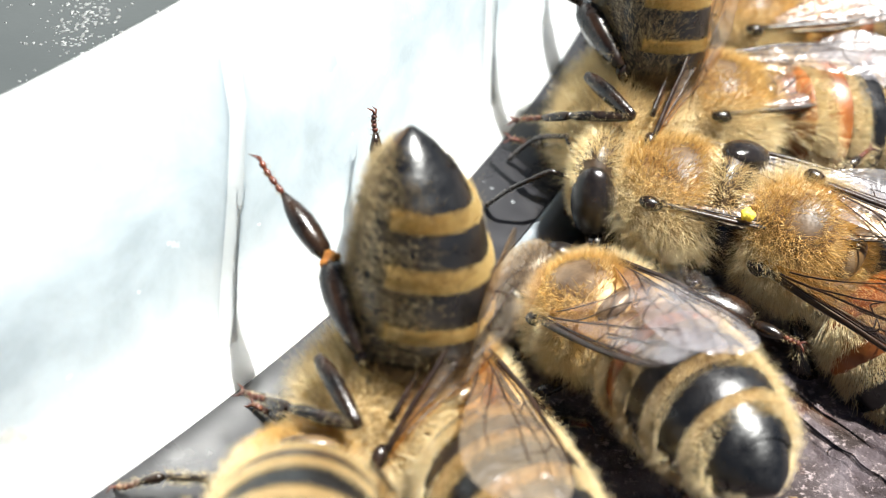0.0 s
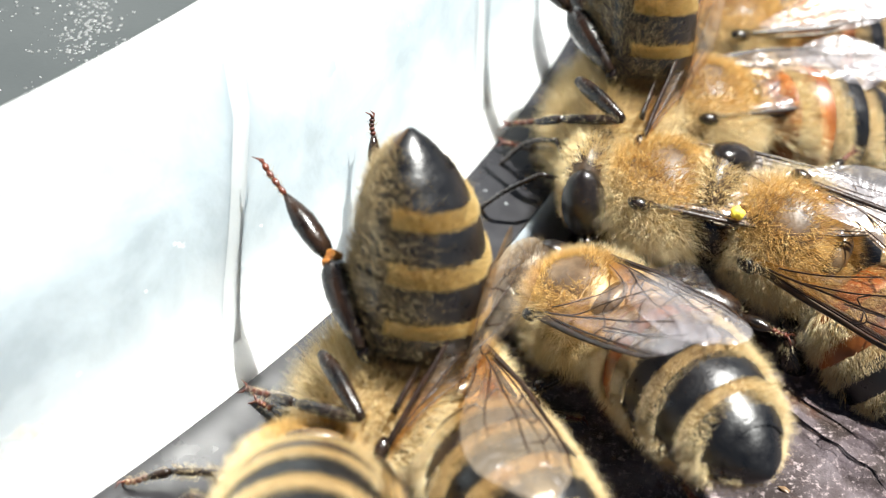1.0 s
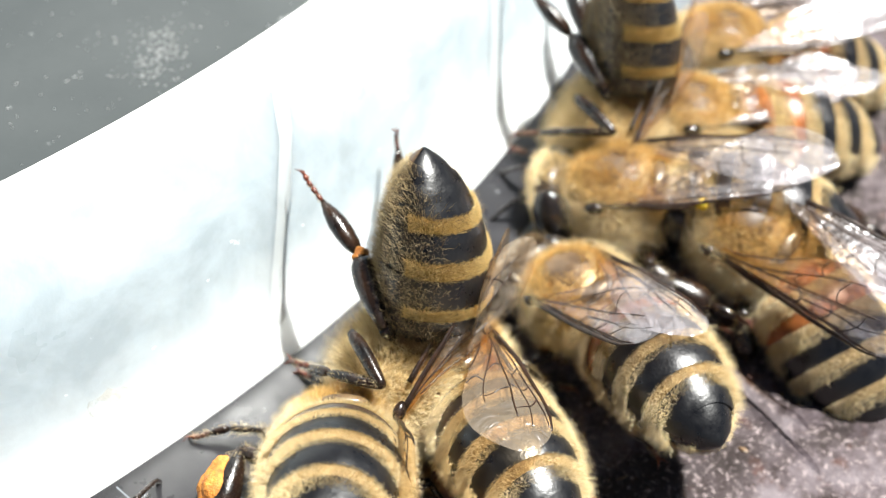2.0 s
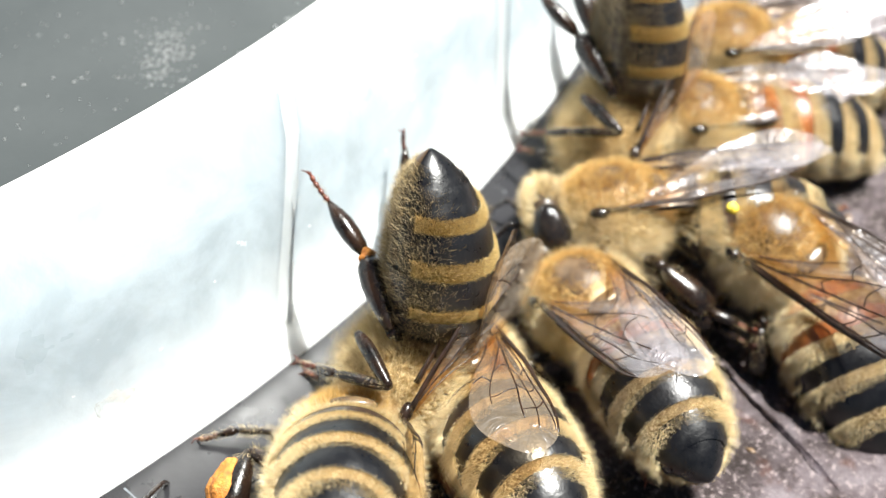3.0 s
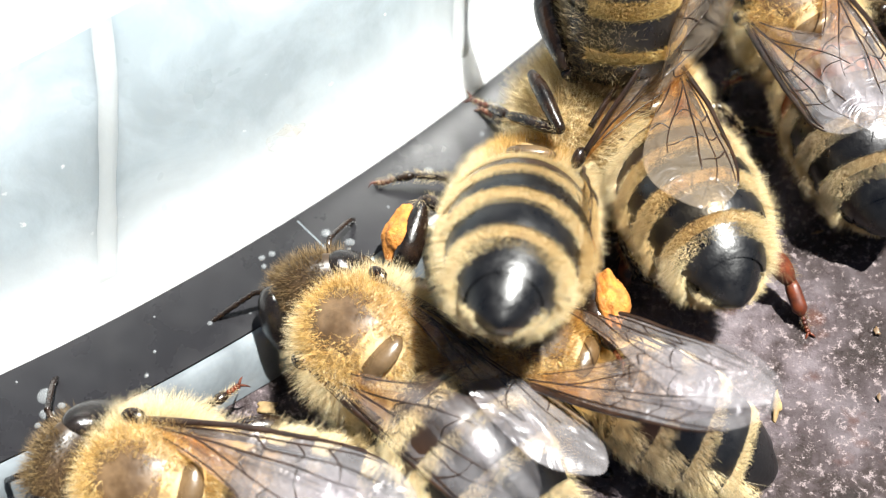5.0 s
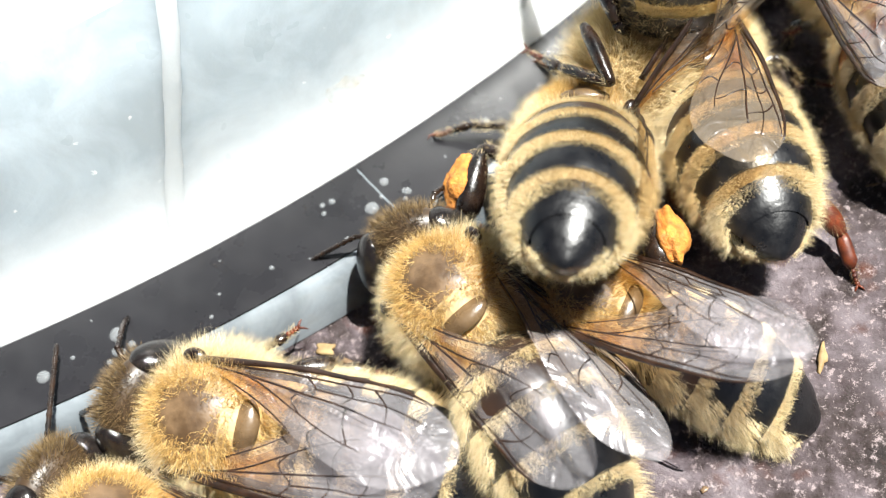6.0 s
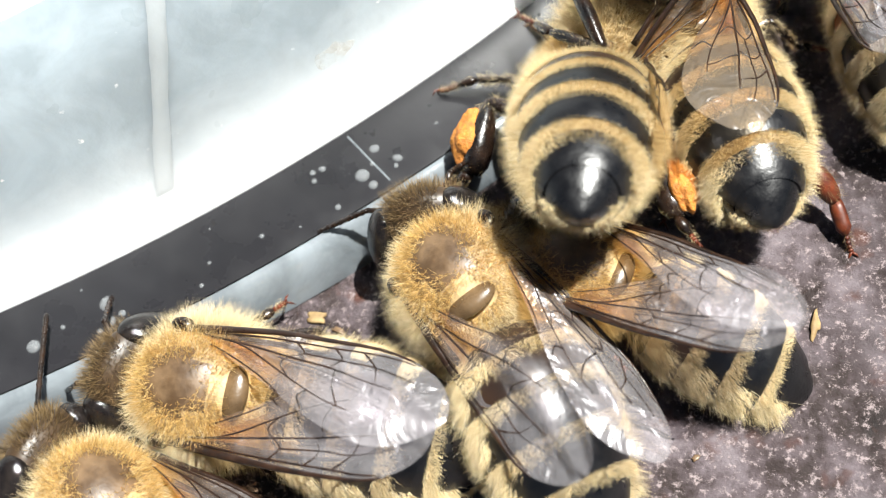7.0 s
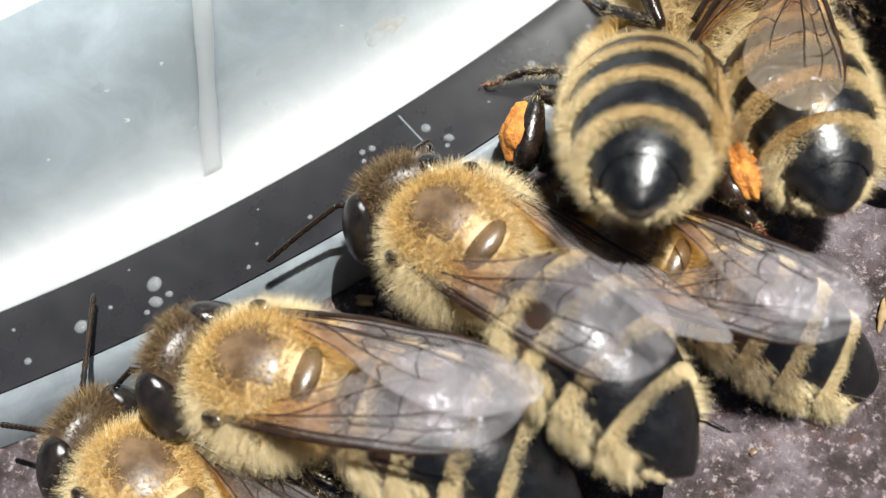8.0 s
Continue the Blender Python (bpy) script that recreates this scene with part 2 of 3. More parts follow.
def curve_through(points, n):
    """n points on a smooth line through the given ones."""
    p = np.asarray(points, float)
    out = []
    for u in np.linspace(0, len(p) - 1, n):
        i = min(int(u), len(p) - 2)
        a, b, c, d = p[max(i - 1, 0)], p[i], p[i + 1], p[min(i + 2, len(p) - 1)]
        s = u - i
        out.append(0.5 * (2 * b + (c - a) * s + (2 * a - 5 * b + 4 * c - d) * s * s + (3 * b - a - 3 * c + d) * s ** 3))
    return np.array(out)


def hairs(rng, base, way, length, radius, spread=0.35):
    """Thin three-sided spikes at base points."""
    n = len(base)
    way = way + rng.normal(0, spread, (n, 3))
    way /= np.linalg.norm(way, axis=1)[:, None]
    length = (length * rng.uniform(0.55, 1.15, n))[:, None]
    side = np.cross(way, rng.normal(0, 1, (n, 3)))
    side /= np.linalg.norm(side, axis=1)[:, None]
    other = np.cross(way, side)
    v = np.empty((n, 4, 3))
    for k in range(3):
        w = 2 * math.pi * k / 3
        v[:, k] = base - way * 0.02 + (math.cos(w) * side + math.sin(w) * other) * radius
    v[:, 3] = base + way * length
    tri = np.array([(0, 1, 3), (1, 2, 3), (2, 0, 3)])
    f = (tri[None] + (np.arange(n) * 4)[:, None, None]).reshape(-1, 3).tolist()
    return v.reshape(-1, 3), f


# ------------------------------------------------------------------ the bee
# Bee space: origin in the middle of the thorax, x towards the head, y to its left, z to its back; mm.
RNG = np.random.default_rng(7)
STORE = {}


def stored(key, make):
    if key not in STORE:
        STORE[key] = make()
    return STORE[key]


THORAX_R = np.array((2.05, 1.85, 1.72))


def thorax_shape(v):
    v = v.copy()
    v[:, 2] *= 1 - 0.10 * (v[:, 0] < 0) * np.abs(v[:, 0])
    v[:, 1] *= 1 - 0.06 * v[:, 0] ** 2
    return v


def thorax_mesh():
    v, f = ball(THORAX_R, rows=22, cols=32, shape=thorax_shape)
    mid = np.array([v[list(q)].mean(0) for q in f])
    bald = ((mid[:, 0] - 0.25) / 1.05) ** 2 + (mid[:, 1] / 0.95) ** 2 < 1
    return mesh_of("thorax", v, f, [FUR_BASE, CUT_BALD], (bald & (mid[:, 2] > 0)).astype(int))


def sphere_points(n):
    p = RNG.normal(0, 1, (n, 3))
    return p / np.linalg.norm(p, axis=1)[:, None]


def thorax_fur_mesh(full=False, cream=False):
    """Dense fur; full leaves no bare patch on the back, cream is long and pale all over."""
    u = sphere_points(27000)
    edge = RNG.uniform(0.05, 0.3, len(u)) if full else RNG.uniform(0.25, 1.15, len(u))
    bald = ((u[:, 0] * 2.05 - 0.2) / 1.15) ** 2 + (u[:, 1] * 1.85 / 0.95) ** 2 < edge
    bald |= ((u[:, 0] * 2.05 + 1.35) / 0.35) ** 2 + (u[:, 1] * 1.85 / 0.75) ** 2 < (0.4 if full else 1)
    u = u[~(bald & (u[:, 2] > 0)) & (u[:, 0] > -0.93)]
    p = thorax_shape(u) * THORAX_R
    n = u / THORAX_R
    n /= np.linalg.norm(n, axis=1)[:, None]
    way = n * 0.85 + np.array((-0.38, 0, 0.2))
    ln = 0.88 - 0.44 * np.clip((u[:, 2] + 0.1) / 0.8, 0, 1)
    ln = np.maximum(ln, 0.72) if cream else ln
    pale = (u[:, 2] - (0.7 if cream else 0) - 0.25 * np.abs(u[:, 1]) + RNG.normal(0, 0.12, len(u))) < 0.42
    return mesh_of("thorax_fur", *hairs(RNG, p, way, ln, 0.0062, 0.42), [FUR_GOLD, FUR_PALE], np.repeat(pale.astype(int), 3), False)


def scutellum_mesh():
    v, f = ball((0.40, 0.78, 0.26), (-1.36, 0, 1.10), 12, 20)
    return mesh_of("scutellum", v, f, SCUT)


def head_shape(v):
    v = v.copy()
    v[:, 1] *= 1 - 0.28 * np.clip(-v[:, 2], 0, 1) ** 1.5
    return v


def head_mesh():
    skull = ball((0.85, 1.72, 1.62), (0, 0, 0), 18, 26, head_shape)
    clypeus = ball((0.35, 0.62, 0.55), (0.55, 0, -0.85), 10, 16)
    jaw_l = tube([(0.35, 0.55, -1.25), (0.55, 0.38, -1.6), (0.6, 0.08, -1.85)], [0.2, 0.19, 0.08], 8)
    jaw_r = tube([(0.35, -0.55, -1.25), (0.55, -0.38, -1.6), (0.6, -0.08, -1.85)], [0.2, 0.19, 0.08], 8)
    tongue = tube([(0.2, 0, -1.4), (0.35, 0, -2.2), (0.3, 0, -2.9)], [0.22, 0.15, 0.05], 8)
    return mesh_of("head", *join(skull, clypeus, jaw_l, jaw_r, tongue), CUT_BROWN)


def head_fur_mesh(pale=False):
    u = sphere_points(8000)
    keep = (np.abs(u[:, 1]) < 0.48) | (u[:, 2] < -0.7) | ((u[:, 0] > 0.35) & (np.abs(u[:, 1]) < 0.8))
    u = u[keep]
    p = head_shape(u) * (0.85, 1.72, 1.62)
    n = u / (0.85, 1.72, 1.62)
    n /= np.linalg.norm(n, axis=1)[:, None]
    ln = np.where(u[:, 2] > 0.45, 0.44, 0.28)
    return mesh_of("head_fur", *hairs(RNG, p, n + np.array((0.1, 0, 0.15)), ln, 0.008, 0.3), FUR_PALE if pale else FUR_BROWN, smooth=False)


def eye_mesh():
    return mesh_of("eye", *ball((0.70, 0.52, 1.14), (0, 0, 0), 18, 24), EYE)


# Abdomen: distance along its axis (backwards) and radius.
ABD_S = np.array((0.0, 0.35, 0.9, 1.7, 2.7, 3.7, 4.6, 5.4, 6.1, 6.6, 6.95))
ABD_R = np.array((0.45, 1.15, 1.70, 1.98, 2.06, 1.99, 1.78, 1.48, 1.06, 0.62, 0.05))
CUTS = (0.0, 1.0, 2.2, 3.55, 4.9, 6.05, 6.95)


def abd_radius(s):
    return np.interp(s, np.linspace(0, 6.95, 120), ABD_FINE)


ABD_FINE = np.interp(np.linspace(0, 6.95, 120), ABD_S, ABD_R)
for _ in range(6):
    ABD_FINE[1:-1] = (ABD_FINE[:-2] + 2 * ABD_FINE[1:-1] + ABD_FINE[2:]) / 4


def abd_point(s, w, lift=0.0):
    """A point of the abdomen's skin; w is the angle round it, 0 at the bee's left, 90 degrees on the back."""
    r = abd_radius(s) + lift
    bow = -0.020 * s ** 2
    z = np.sin(w) * r
    z = np.where(np.sin(w) > 0, z * 0.94, z * 0.82)
    return np.stack([-s, np.cos(w) * r, z + bow], -1)


def tergite_mesh(k, amber=False, old=False, slim=1.0):
    cols, rows = 44, 9
    a, b = CUTS[k], CUTS[k + 1]
    last = k == 5
    s = np.linspace(a - (0 if k == 0 else 0.10), b + (0.0 if last else 0.10), rows)
    v, s_all = [], []
    for i, si in enumerate(s):
        lift = -0.06 + 0.11 * i / (rows - 1)
        if not last and i == rows - 1:
            lift -= 0.03
        if last:
            lift = -0.05 * (1 - i / (rows - 1))
        v.append(abd_point(np.full(cols, max(min(si, 6.93), 0.0)), np.linspace(0, 2 * math.pi, cols, False), lift))
        s_all.append(si)
    f = grid_faces(rows, cols, True)
    if last:
        f.append(tuple(range((rows - 1) * cols, rows * cols)))
    slots = []
    for q in f:
        i, j = q[0] // cols, q[0] % cols
        u = (i + 0.5) / (rows - 1)
        w = math.degrees(2 * math.pi * (j + 0.5) / cols)
        band = k in (1, 2, 3, 4) and slim == 1 and u < (0, 0.0 if old else 0.42, 0.2 if old else 0.36, 0.34, 0.30 if old else 0.42)[k] * slim and 8 < w < 172
        belly = 205 < w < 335
        slots.append(1 if band else 2 if belly else 0)
    skin = CUT_ORANGE if amber and k < 2 else CUT_AMBER if k < 2 and not old else CUT_BLACK
    return mesh_of("tergite", np.vstack(v), [q[::-1] for q in f], [skin, CUT_WORN if old else CUT_FELT, CUT_BROWN], slots)


def tergite_fur_mesh(k, old=False, far=False, slim=1.0):
    """Felt band at the front of the plate, longer fringe on the flanks and below."""
    a, b = CUTS[k], CUTS[k + 1]
    out, felt = [], 0
    wide = (0.95, 0.30 if old else 0.56, 0.30 if old else 0.52, 0.40 if old else 0.50, 0.38 if old else 0.62, 0.0)[k] * (1, slim, slim, slim, slim ** 2, 1)[k]
    if wide:
        n = int((3200, 7000, 8000, 7600, 7000)[k] * (0.5 if far else 1) * (1 if slim == 1 else 0.5))
        w = RNG.uniform(math.radians(-2), math.radians(182), n)
        edge = wide * (b - a) * (1 + 0.04 * np.sin(w * 5 + k) + RNG.normal(0, 0.06 if slim == 1 else 0.16, n))
        s = a + 0.02 + RNG.uniform(0, 1, n) * edge
        p = abd_point(s, w, -0.03)
        nrm = np.stack([np.zeros(n), np.cos(w), np.sin(w)], -1)
        ln = (0.45, 0.30, 0.17, 0.16, 0.16)[k] * (0.8 + 1.3 * np.abs(np.cos(w)) ** 3)
        out.append(hairs(RNG, p, nrm * 0.95 + np.array((-0.75, 0, 0)), ln, 0.0095 if far else 0.006, 0.30))
        felt = n
    n = int((1600, 2600, 3000, 2800, 2300, 1000)[k] * (0.4 if far else 1) * (1.15 if old else 1))
    side = 182 if k == 5 else 150 if old else 165
    w = RNG.uniform(math.radians(side), math.radians(540 - side), n) + RNG.normal(0, 0.22 if old else 0.04, n)
    s = a + (min(b, 6.6) - a) * RNG.uniform(0, 1, n) ** (0.8 if k < 5 else 1.6)
    flank = (np.sin(w) > -0.5) & (not old)
    s = np.where(flank, a + (s - a) * 0.8, s)
    p = abd_point(s, w, -0.02)
    nrm = np.stack([np.zeros(n), np.cos(w), np.sin(w)], -1)
    ln = np.where(flank, 0.56 if slim == 1 else 0.70, 0.40 if old else 0.42) if k < 5 else np.full(n, 0.2)
    out.append(hairs(RNG, p, nrm * 0.9 + np.array((-0.8, 0, 0)), ln, 0.009 if far else 0.006, 0.3))
    v, f = join(*out)
    if old:
        return mesh_of("fringe", v, f, [FUR_BROWN if k < 2 else FUR_TAN, FUR_DULL], np.arange(len(f)) >= 3 * felt, smooth=False)
    return mesh_of("fringe", v, f, FUR_BAND if k > 1 else FUR_PALE, smooth=False)


def wing_point(u, v, length, width):
    """u along the wing, v from the leading (0) to the trailing edge (1)."""
    lead = 0.10 * width * np.sin(math.pi * np.minimum(u * 0.9, 1)) * (1 - 0.4 * u)
    front = np.sqrt(np.clip(1 - np.clip((u - 0.72) / 0.28, 0, 1) ** 2, 0, 1))
    back = np.sqrt(np.clip(1 - np.clip((u - 0.66) / 0.34, 0, 1) ** 2, 0, 1))
    full = width * (0.10 + 0.88 * np.sin(math.pi * np.clip(u, 0, 1) ** 1.35 * 0.66))
    drop = 0.52 * width * (1 - front)
    chord = 0.52 * width * front + (full - 0.52 * width) * back
    chord = np.where(u < 0.66, full, chord)
    tip = np.sqrt(np.clip(1 - np.clip((u - 0.77) / 0.23, 0, 1) ** 2, 0, 1))
    z = (0.07 * np.sin(v * 13 + u * 5) * np.minimum(1, 3 * u) + 0.05 * np.sin(u * 21 + v * 6) * u + 0.16 * np.sin(math.pi * v) * u) * tip - 0.14 * u * u
    return np.stack([u * length, lead - drop - v * chord, z], -1)


def wing_mesh(length, width, skin):
    nu, nv = 40, 14
    u, v = np.meshgrid(1 - (1 - np.linspace(0.0, 1, nu)) ** 1.8, np.linspace(0, 1, nv), indexing="ij")
    p = wing_point(u.ravel(), v.ravel(), length, width)
    return mesh_of("wing", p, grid_faces(nu, nv), skin)


FORE_VEINS = (
    ((0, 0), (0.3, 0), (0.62, 0), (0.86, 0.0)),
    ((0, 0.3), (0.2, 0.16), (0.42, 0.10), (0.66, 0.07), (0.84, 0.03)),
    ((0.06, 0.42), (0.2, 0.44), (0.42, 0.40), (0.60, 0.38), (0.80, 0.42)),
    ((0.2, 0.45), (0.36, 0.62), (0.52, 0.72), (0.70, 0.74)),
    ((0.10, 0.82), (0.2, 0.88), (0.34, 0.93), (0.44, 0.99)),
    ((0.42, 0.10), (0.46, 0.25), (0.42, 0.40)),
    ((0.56, 0.085), (0.60, 0.22), (0.57, 0.39)),
    ((0.66, 0.07), (0.72, 0.22), (0.74, 0.40)),
    ((0.46, 0.25), (0.62, 0.24), (0.72, 0.22), (0.88, 0.30)),
    ((0.42, 0.40), (0.40, 0.55), (0.44, 0.68)),
    ((0.60, 0.38), (0.60, 0.55), (0.64, 0.74)),
    ((0.52, 0.72), (0.50, 0.86), (0.53, 0.98)),
)
HIND_VEINS = (
    ((0, 0), (0.3, 0.02), (0.6, 0.02), (0.8, 0.02)),
    ((0.35, 0.38), (0.45, 0.37), (0.6, 0.36), (0.8, 0.42)),
    ((0.4, 0.02), (0.46, 0.16), (0.45, 0.37)),
)


def veins_mesh(length, width, table):
    out = []
    for k, line in enumerate(table):
        c = curve_through(np.array(line, float), 14)
        p = wing_point(c[:, 0], c[:, 1], length, width)
        p[:, 2] += 0.006
        r = 0.10 if k == 0 else 0.042 if k < 3 else 0.030
        out.append(tube(p, np.linspace(r * (1.5 if k == 0 else 1), r * (0.3 if k == 0 else 0.6), 14), 6, 0.6))
    return mesh_of("veins", *join(*out), VEIN)


def wing_pose(side, root, splay, lift, tilt):
    """side: 1 left, -1 right. splay: degrees outwards from straight back; lift: degrees up; tilt: degrees the leading edge drops."""
    s, e = radians(splay), radians(lift)
    x = Vector((-math.cos(s) * math.cos(e), side * math.sin(s) * math.cos(e), math.sin(e)))
    y = Vector((0, side, 0))
    y = (y - x * y.dot(x)).normalized()
    z = x.cross(y) * -side
    a = radians(tilt)
    y2 = (y * math.cos(a) - z * math.sin(a)).normalized()
    z2 = x.cross(y2)
    m = Matrix((x, y2, z2)).transposed().to_4x4()
    m.translation = Vector(root) * MM
    return m


def add_wing(bee, side, splay=16, lift=5, tilt=12, scale=1.0, out=0.0, brown=False):
    """scale: a worn, shorter wing; out: mm that the root sits further out; brown: the amber-brown membrane with little
    painted sheen.
    """
    skin = WING_AMBER if brown else WING
    small = Matrix.Diagonal((scale, scale, scale, 1))
    fore = part("forewing", stored(("fore", brown), lambda: wing_mesh(8.2, 2.95, skin)), bee, "", wing_pose(side, (0.55, side * (1.55 + out), 0.95), splay, lift, tilt) @ small)
    part("wing_vein", stored("forev", lambda: veins_mesh(8.2, 2.95, FORE_VEINS)), fore)
    hw = part("hindwing", stored(("hind", brown), lambda: wing_mesh(5.8, 2.0, skin)), bee, "", wing_pose(side, (-0.35, side * (1.45 + out), 0.78), splay - 3, lift - 3, tilt) @ small)
    part("wing_vein", stored("hindv", lambda: veins_mesh(5.8, 2.0, HIND_VEINS)), hw)
    root = stored("tegula", lambda: mesh_of("tegula", *ball((0.36, 0.24, 0.20), (0, 0, 0), 10, 14), LEG_DARK))
    part("tegula", root, bee, "", Matrix.Translation(Vector((0.65, side * (1.62 + out), 0.88)) * MM))


def add_leg(bee, hip, knee, ankle, toe, hind=False, load=False, red=False):
    """Femur, tibia and tarsus through four joints, with hair; the hind tibia is broad and may carry a pollen load."""
    hip, knee, ankle, toe = (np.array(p, float) for p in (hip, knee, ankle, toe))
    skin = LEG_RED if red else LEG_DARK
    d = knee - hip
    femur = tube(curve_through([hip, hip + d * 0.35 + (0, 0, 0.06), hip + d * 0.8, knee], 9),
                 [0.16, 0.26, 0.31, 0.32, 0.31, 0.28, 0.25, 0.22, 0.16], 12, 0.8)
    leg = part("leg", mesh_of("femur", *femur, skin), bee)
    d = ankle - knee
    wide = [0.18, 0.30, 0.40, 0.48, 0.54, 0.57, 0.56, 0.50, 0.28] if hind else [0.13, 0.19, 0.22, 0.23, 0.23, 0.23, 0.22, 0.2, 0.14]
    if red:
        wide = [0.20, 0.30, 0.38, 0.42, 0.44, 0.43, 0.40, 0.34, 0.26]
    wide = [w * min(1.05, max(0.85 if red else 0.6, np.linalg.norm(d) / 2.3)) for w in wide]
    part("tibia", mesh_of("tibia", *tube(np.linspace(knee, ankle, 9), wide, 10, 0.8), skin), leg)
    d = toe - ankle
    down = np.array((0, 0, -0.08))
    basi = ankle + d * (0.68 if hind else 0.5)
    fat = min(1.0, max(0.9 if red else 0.6, np.linalg.norm(d) / 2.8))
    pieces = [tube(np.linspace(ankle, basi, 6), [0.20 if red else 0.12, (0.27 if red else 0.34) * fat if hind else 0.17, (0.28 if red else 0.40) * fat if hind else 0.17, (0.27 if red else 0.40) * fat if hind else 0.16, 0.28 * fat if hind else 0.14, 0.09], 9, 0.8)]
    joints = np.linspace(basi, toe, 5) + np.outer((0, 0.3, 0.6, 0.6, 0), down)
    for a, b in zip(joints[:-1], joints[1:]):
        pieces.append(tube(np.linspace(a, b, 4), [0.055, 0.085, 0.10, 0.06], 7))
    t = d / np.linalg.norm(d)
    q = np.cross(t, (0.1, 0.2, 1.0))
    q /= np.linalg.norm(q)
    for sgn in (-1, 1):
        pieces.append(tube([toe, toe + t * 0.14 + q * 0.12 * sgn, toe + t * 0.2 + q * 0.2 * sgn + down * 2], [0.05, 0.035, 0.01], 5))
    n_basi = len(pieces[0][1])
    v, f = join(*pieces)
    part("tarsus", mesh_of("tarsus", v, f, [skin, LEG_RED], [0 if i < n_basi else 1 for i in range(len(f))]), leg)
    # hair along the three pieces
    base, way, ln = [], [], []
    for a, b, n, l, r in ((hip, knee, 240, 0.26, 0.24), (knee, ankle, 300 if hind else 180, 0.30 if hind else 0.2, 0.36 if hind else 0.2), (ankle, toe, 130, 0.16, 0.14)):
        u = RNG.uniform(0.05, 0.95, n)
        ax = (b - a) / np.linalg.norm(b - a)
        w = sphere_points(n)
        w -= np.outer(w @ ax, ax)
        w /= np.linalg.norm(w, axis=1)[:, None]
        base.append(a + np.outer(u, b - a) + w * r * 0.7)
        way.append(w + ax * 0.7)
        ln.append(np.full(n, l))
    hv = hairs(RNG, np.vstack(base), np.vstack(way), np.concatenate(ln), 0.006, 0.22)
    part("leg_hair", mesh_of("leg_hair", *hv, FUR_DULL if not red else FUR_BROWN, smooth=False), leg)
    if load:
        c = knee * 0.35 + ankle * 0.65 + np.array((0, np.sign(knee[1]) * 0.36, 0.3))
        v, f = ball((0.90, 0.50, 0.46), (0, 0, 0), 24, 30, lambda p: p * (1 + 0.09 * np.sin(p[:, :1] * 5 + 1) + 0.07 * np.sin(p[:, 1:2] * 7 + p[:, 2:] * 5) + 0.03 * np.sin(p[:, :1] * 17 + p[:, 2:] * 13)))
        rot = np.array(Vector(ankle - knee).to_track_quat("X", "Z").to_matrix())
        part("pollen_load", mesh_of("pollen_load", v @ rot.T + c, f, POLLEN), leg, "packed orange pollen load")


# hip, knee, ankle and toe of the left legs on level ground
LEGS = {
    "fore": ((1.0, 0.8, -1.35), (1.9, 2.1, -1.0), (2.6, 2.5, -2.3), (3.5, 2.4, -2.62)),
    "mid": ((-0.1, 1.0, -1.5), (0.1, 2.8, -1.1), (-0.2, 3.6, -2.3), (-0.5, 4.6, -2.62)),
    "hind": ((-0.9, 0.9, -1.4), (-1.4, 2.7, -0.7), (-3.0, 3.5, -2.1), (-4.4, 3.9, -2.62)),
}

TUCKED = {
    "fore": ((1.0, 0.8, -1.35), (1.7, 1.5, -1.25), (2.3, 1.8, -2.3), (3.0, 1.8, -2.62)),
    "mid": ((-0.1, 1.0, -1.5), (0.0, 1.9, -1.35), (-0.3, 2.4, -2.3), (-0.8, 3.0, -2.62)),
    "hind": ((-0.9, 0.9, -1.4), (-1.2, 1.7, -1.25), (-2.6, 2.0, -2.05), (-4.0, 2.2, -2.62)),
}


def antenna_mesh(side, bend):
    """bend: how far it is stretched out, or its elbow, middle and tip in the head's space."""
    a = (0.75, side * 0.28, 0.1)
    if isinstance(bend, tuple):
        b, c, d = bend
    else:
        b = (1.35 + 0.2 * bend, side * (0.9 + 0.2 * bend), 0.75)
        c = (2.5 + 0.5 * bend, side * (1.3 + 0.6 * bend), 0.1 - 0.5 * bend)
        d = (3.4 + 0.7 * bend, side * (1.2 + 0.9 * bend), -0.9 - 0.6 * bend)
    scape = tube(np.linspace(a, b, 5), [0.085, 0.08, 0.075, 0.08, 0.09], 8)
    line = curve_through([b, c, d], 31)
    r = [0.085 + 0.012 * math.cos(i * 2 * math.pi / 3) for i in range(31)]
    r[-1] = 0.04
    return mesh_of("antenna", *join(scape, tube(line, r, 8)), LEG_DARK)


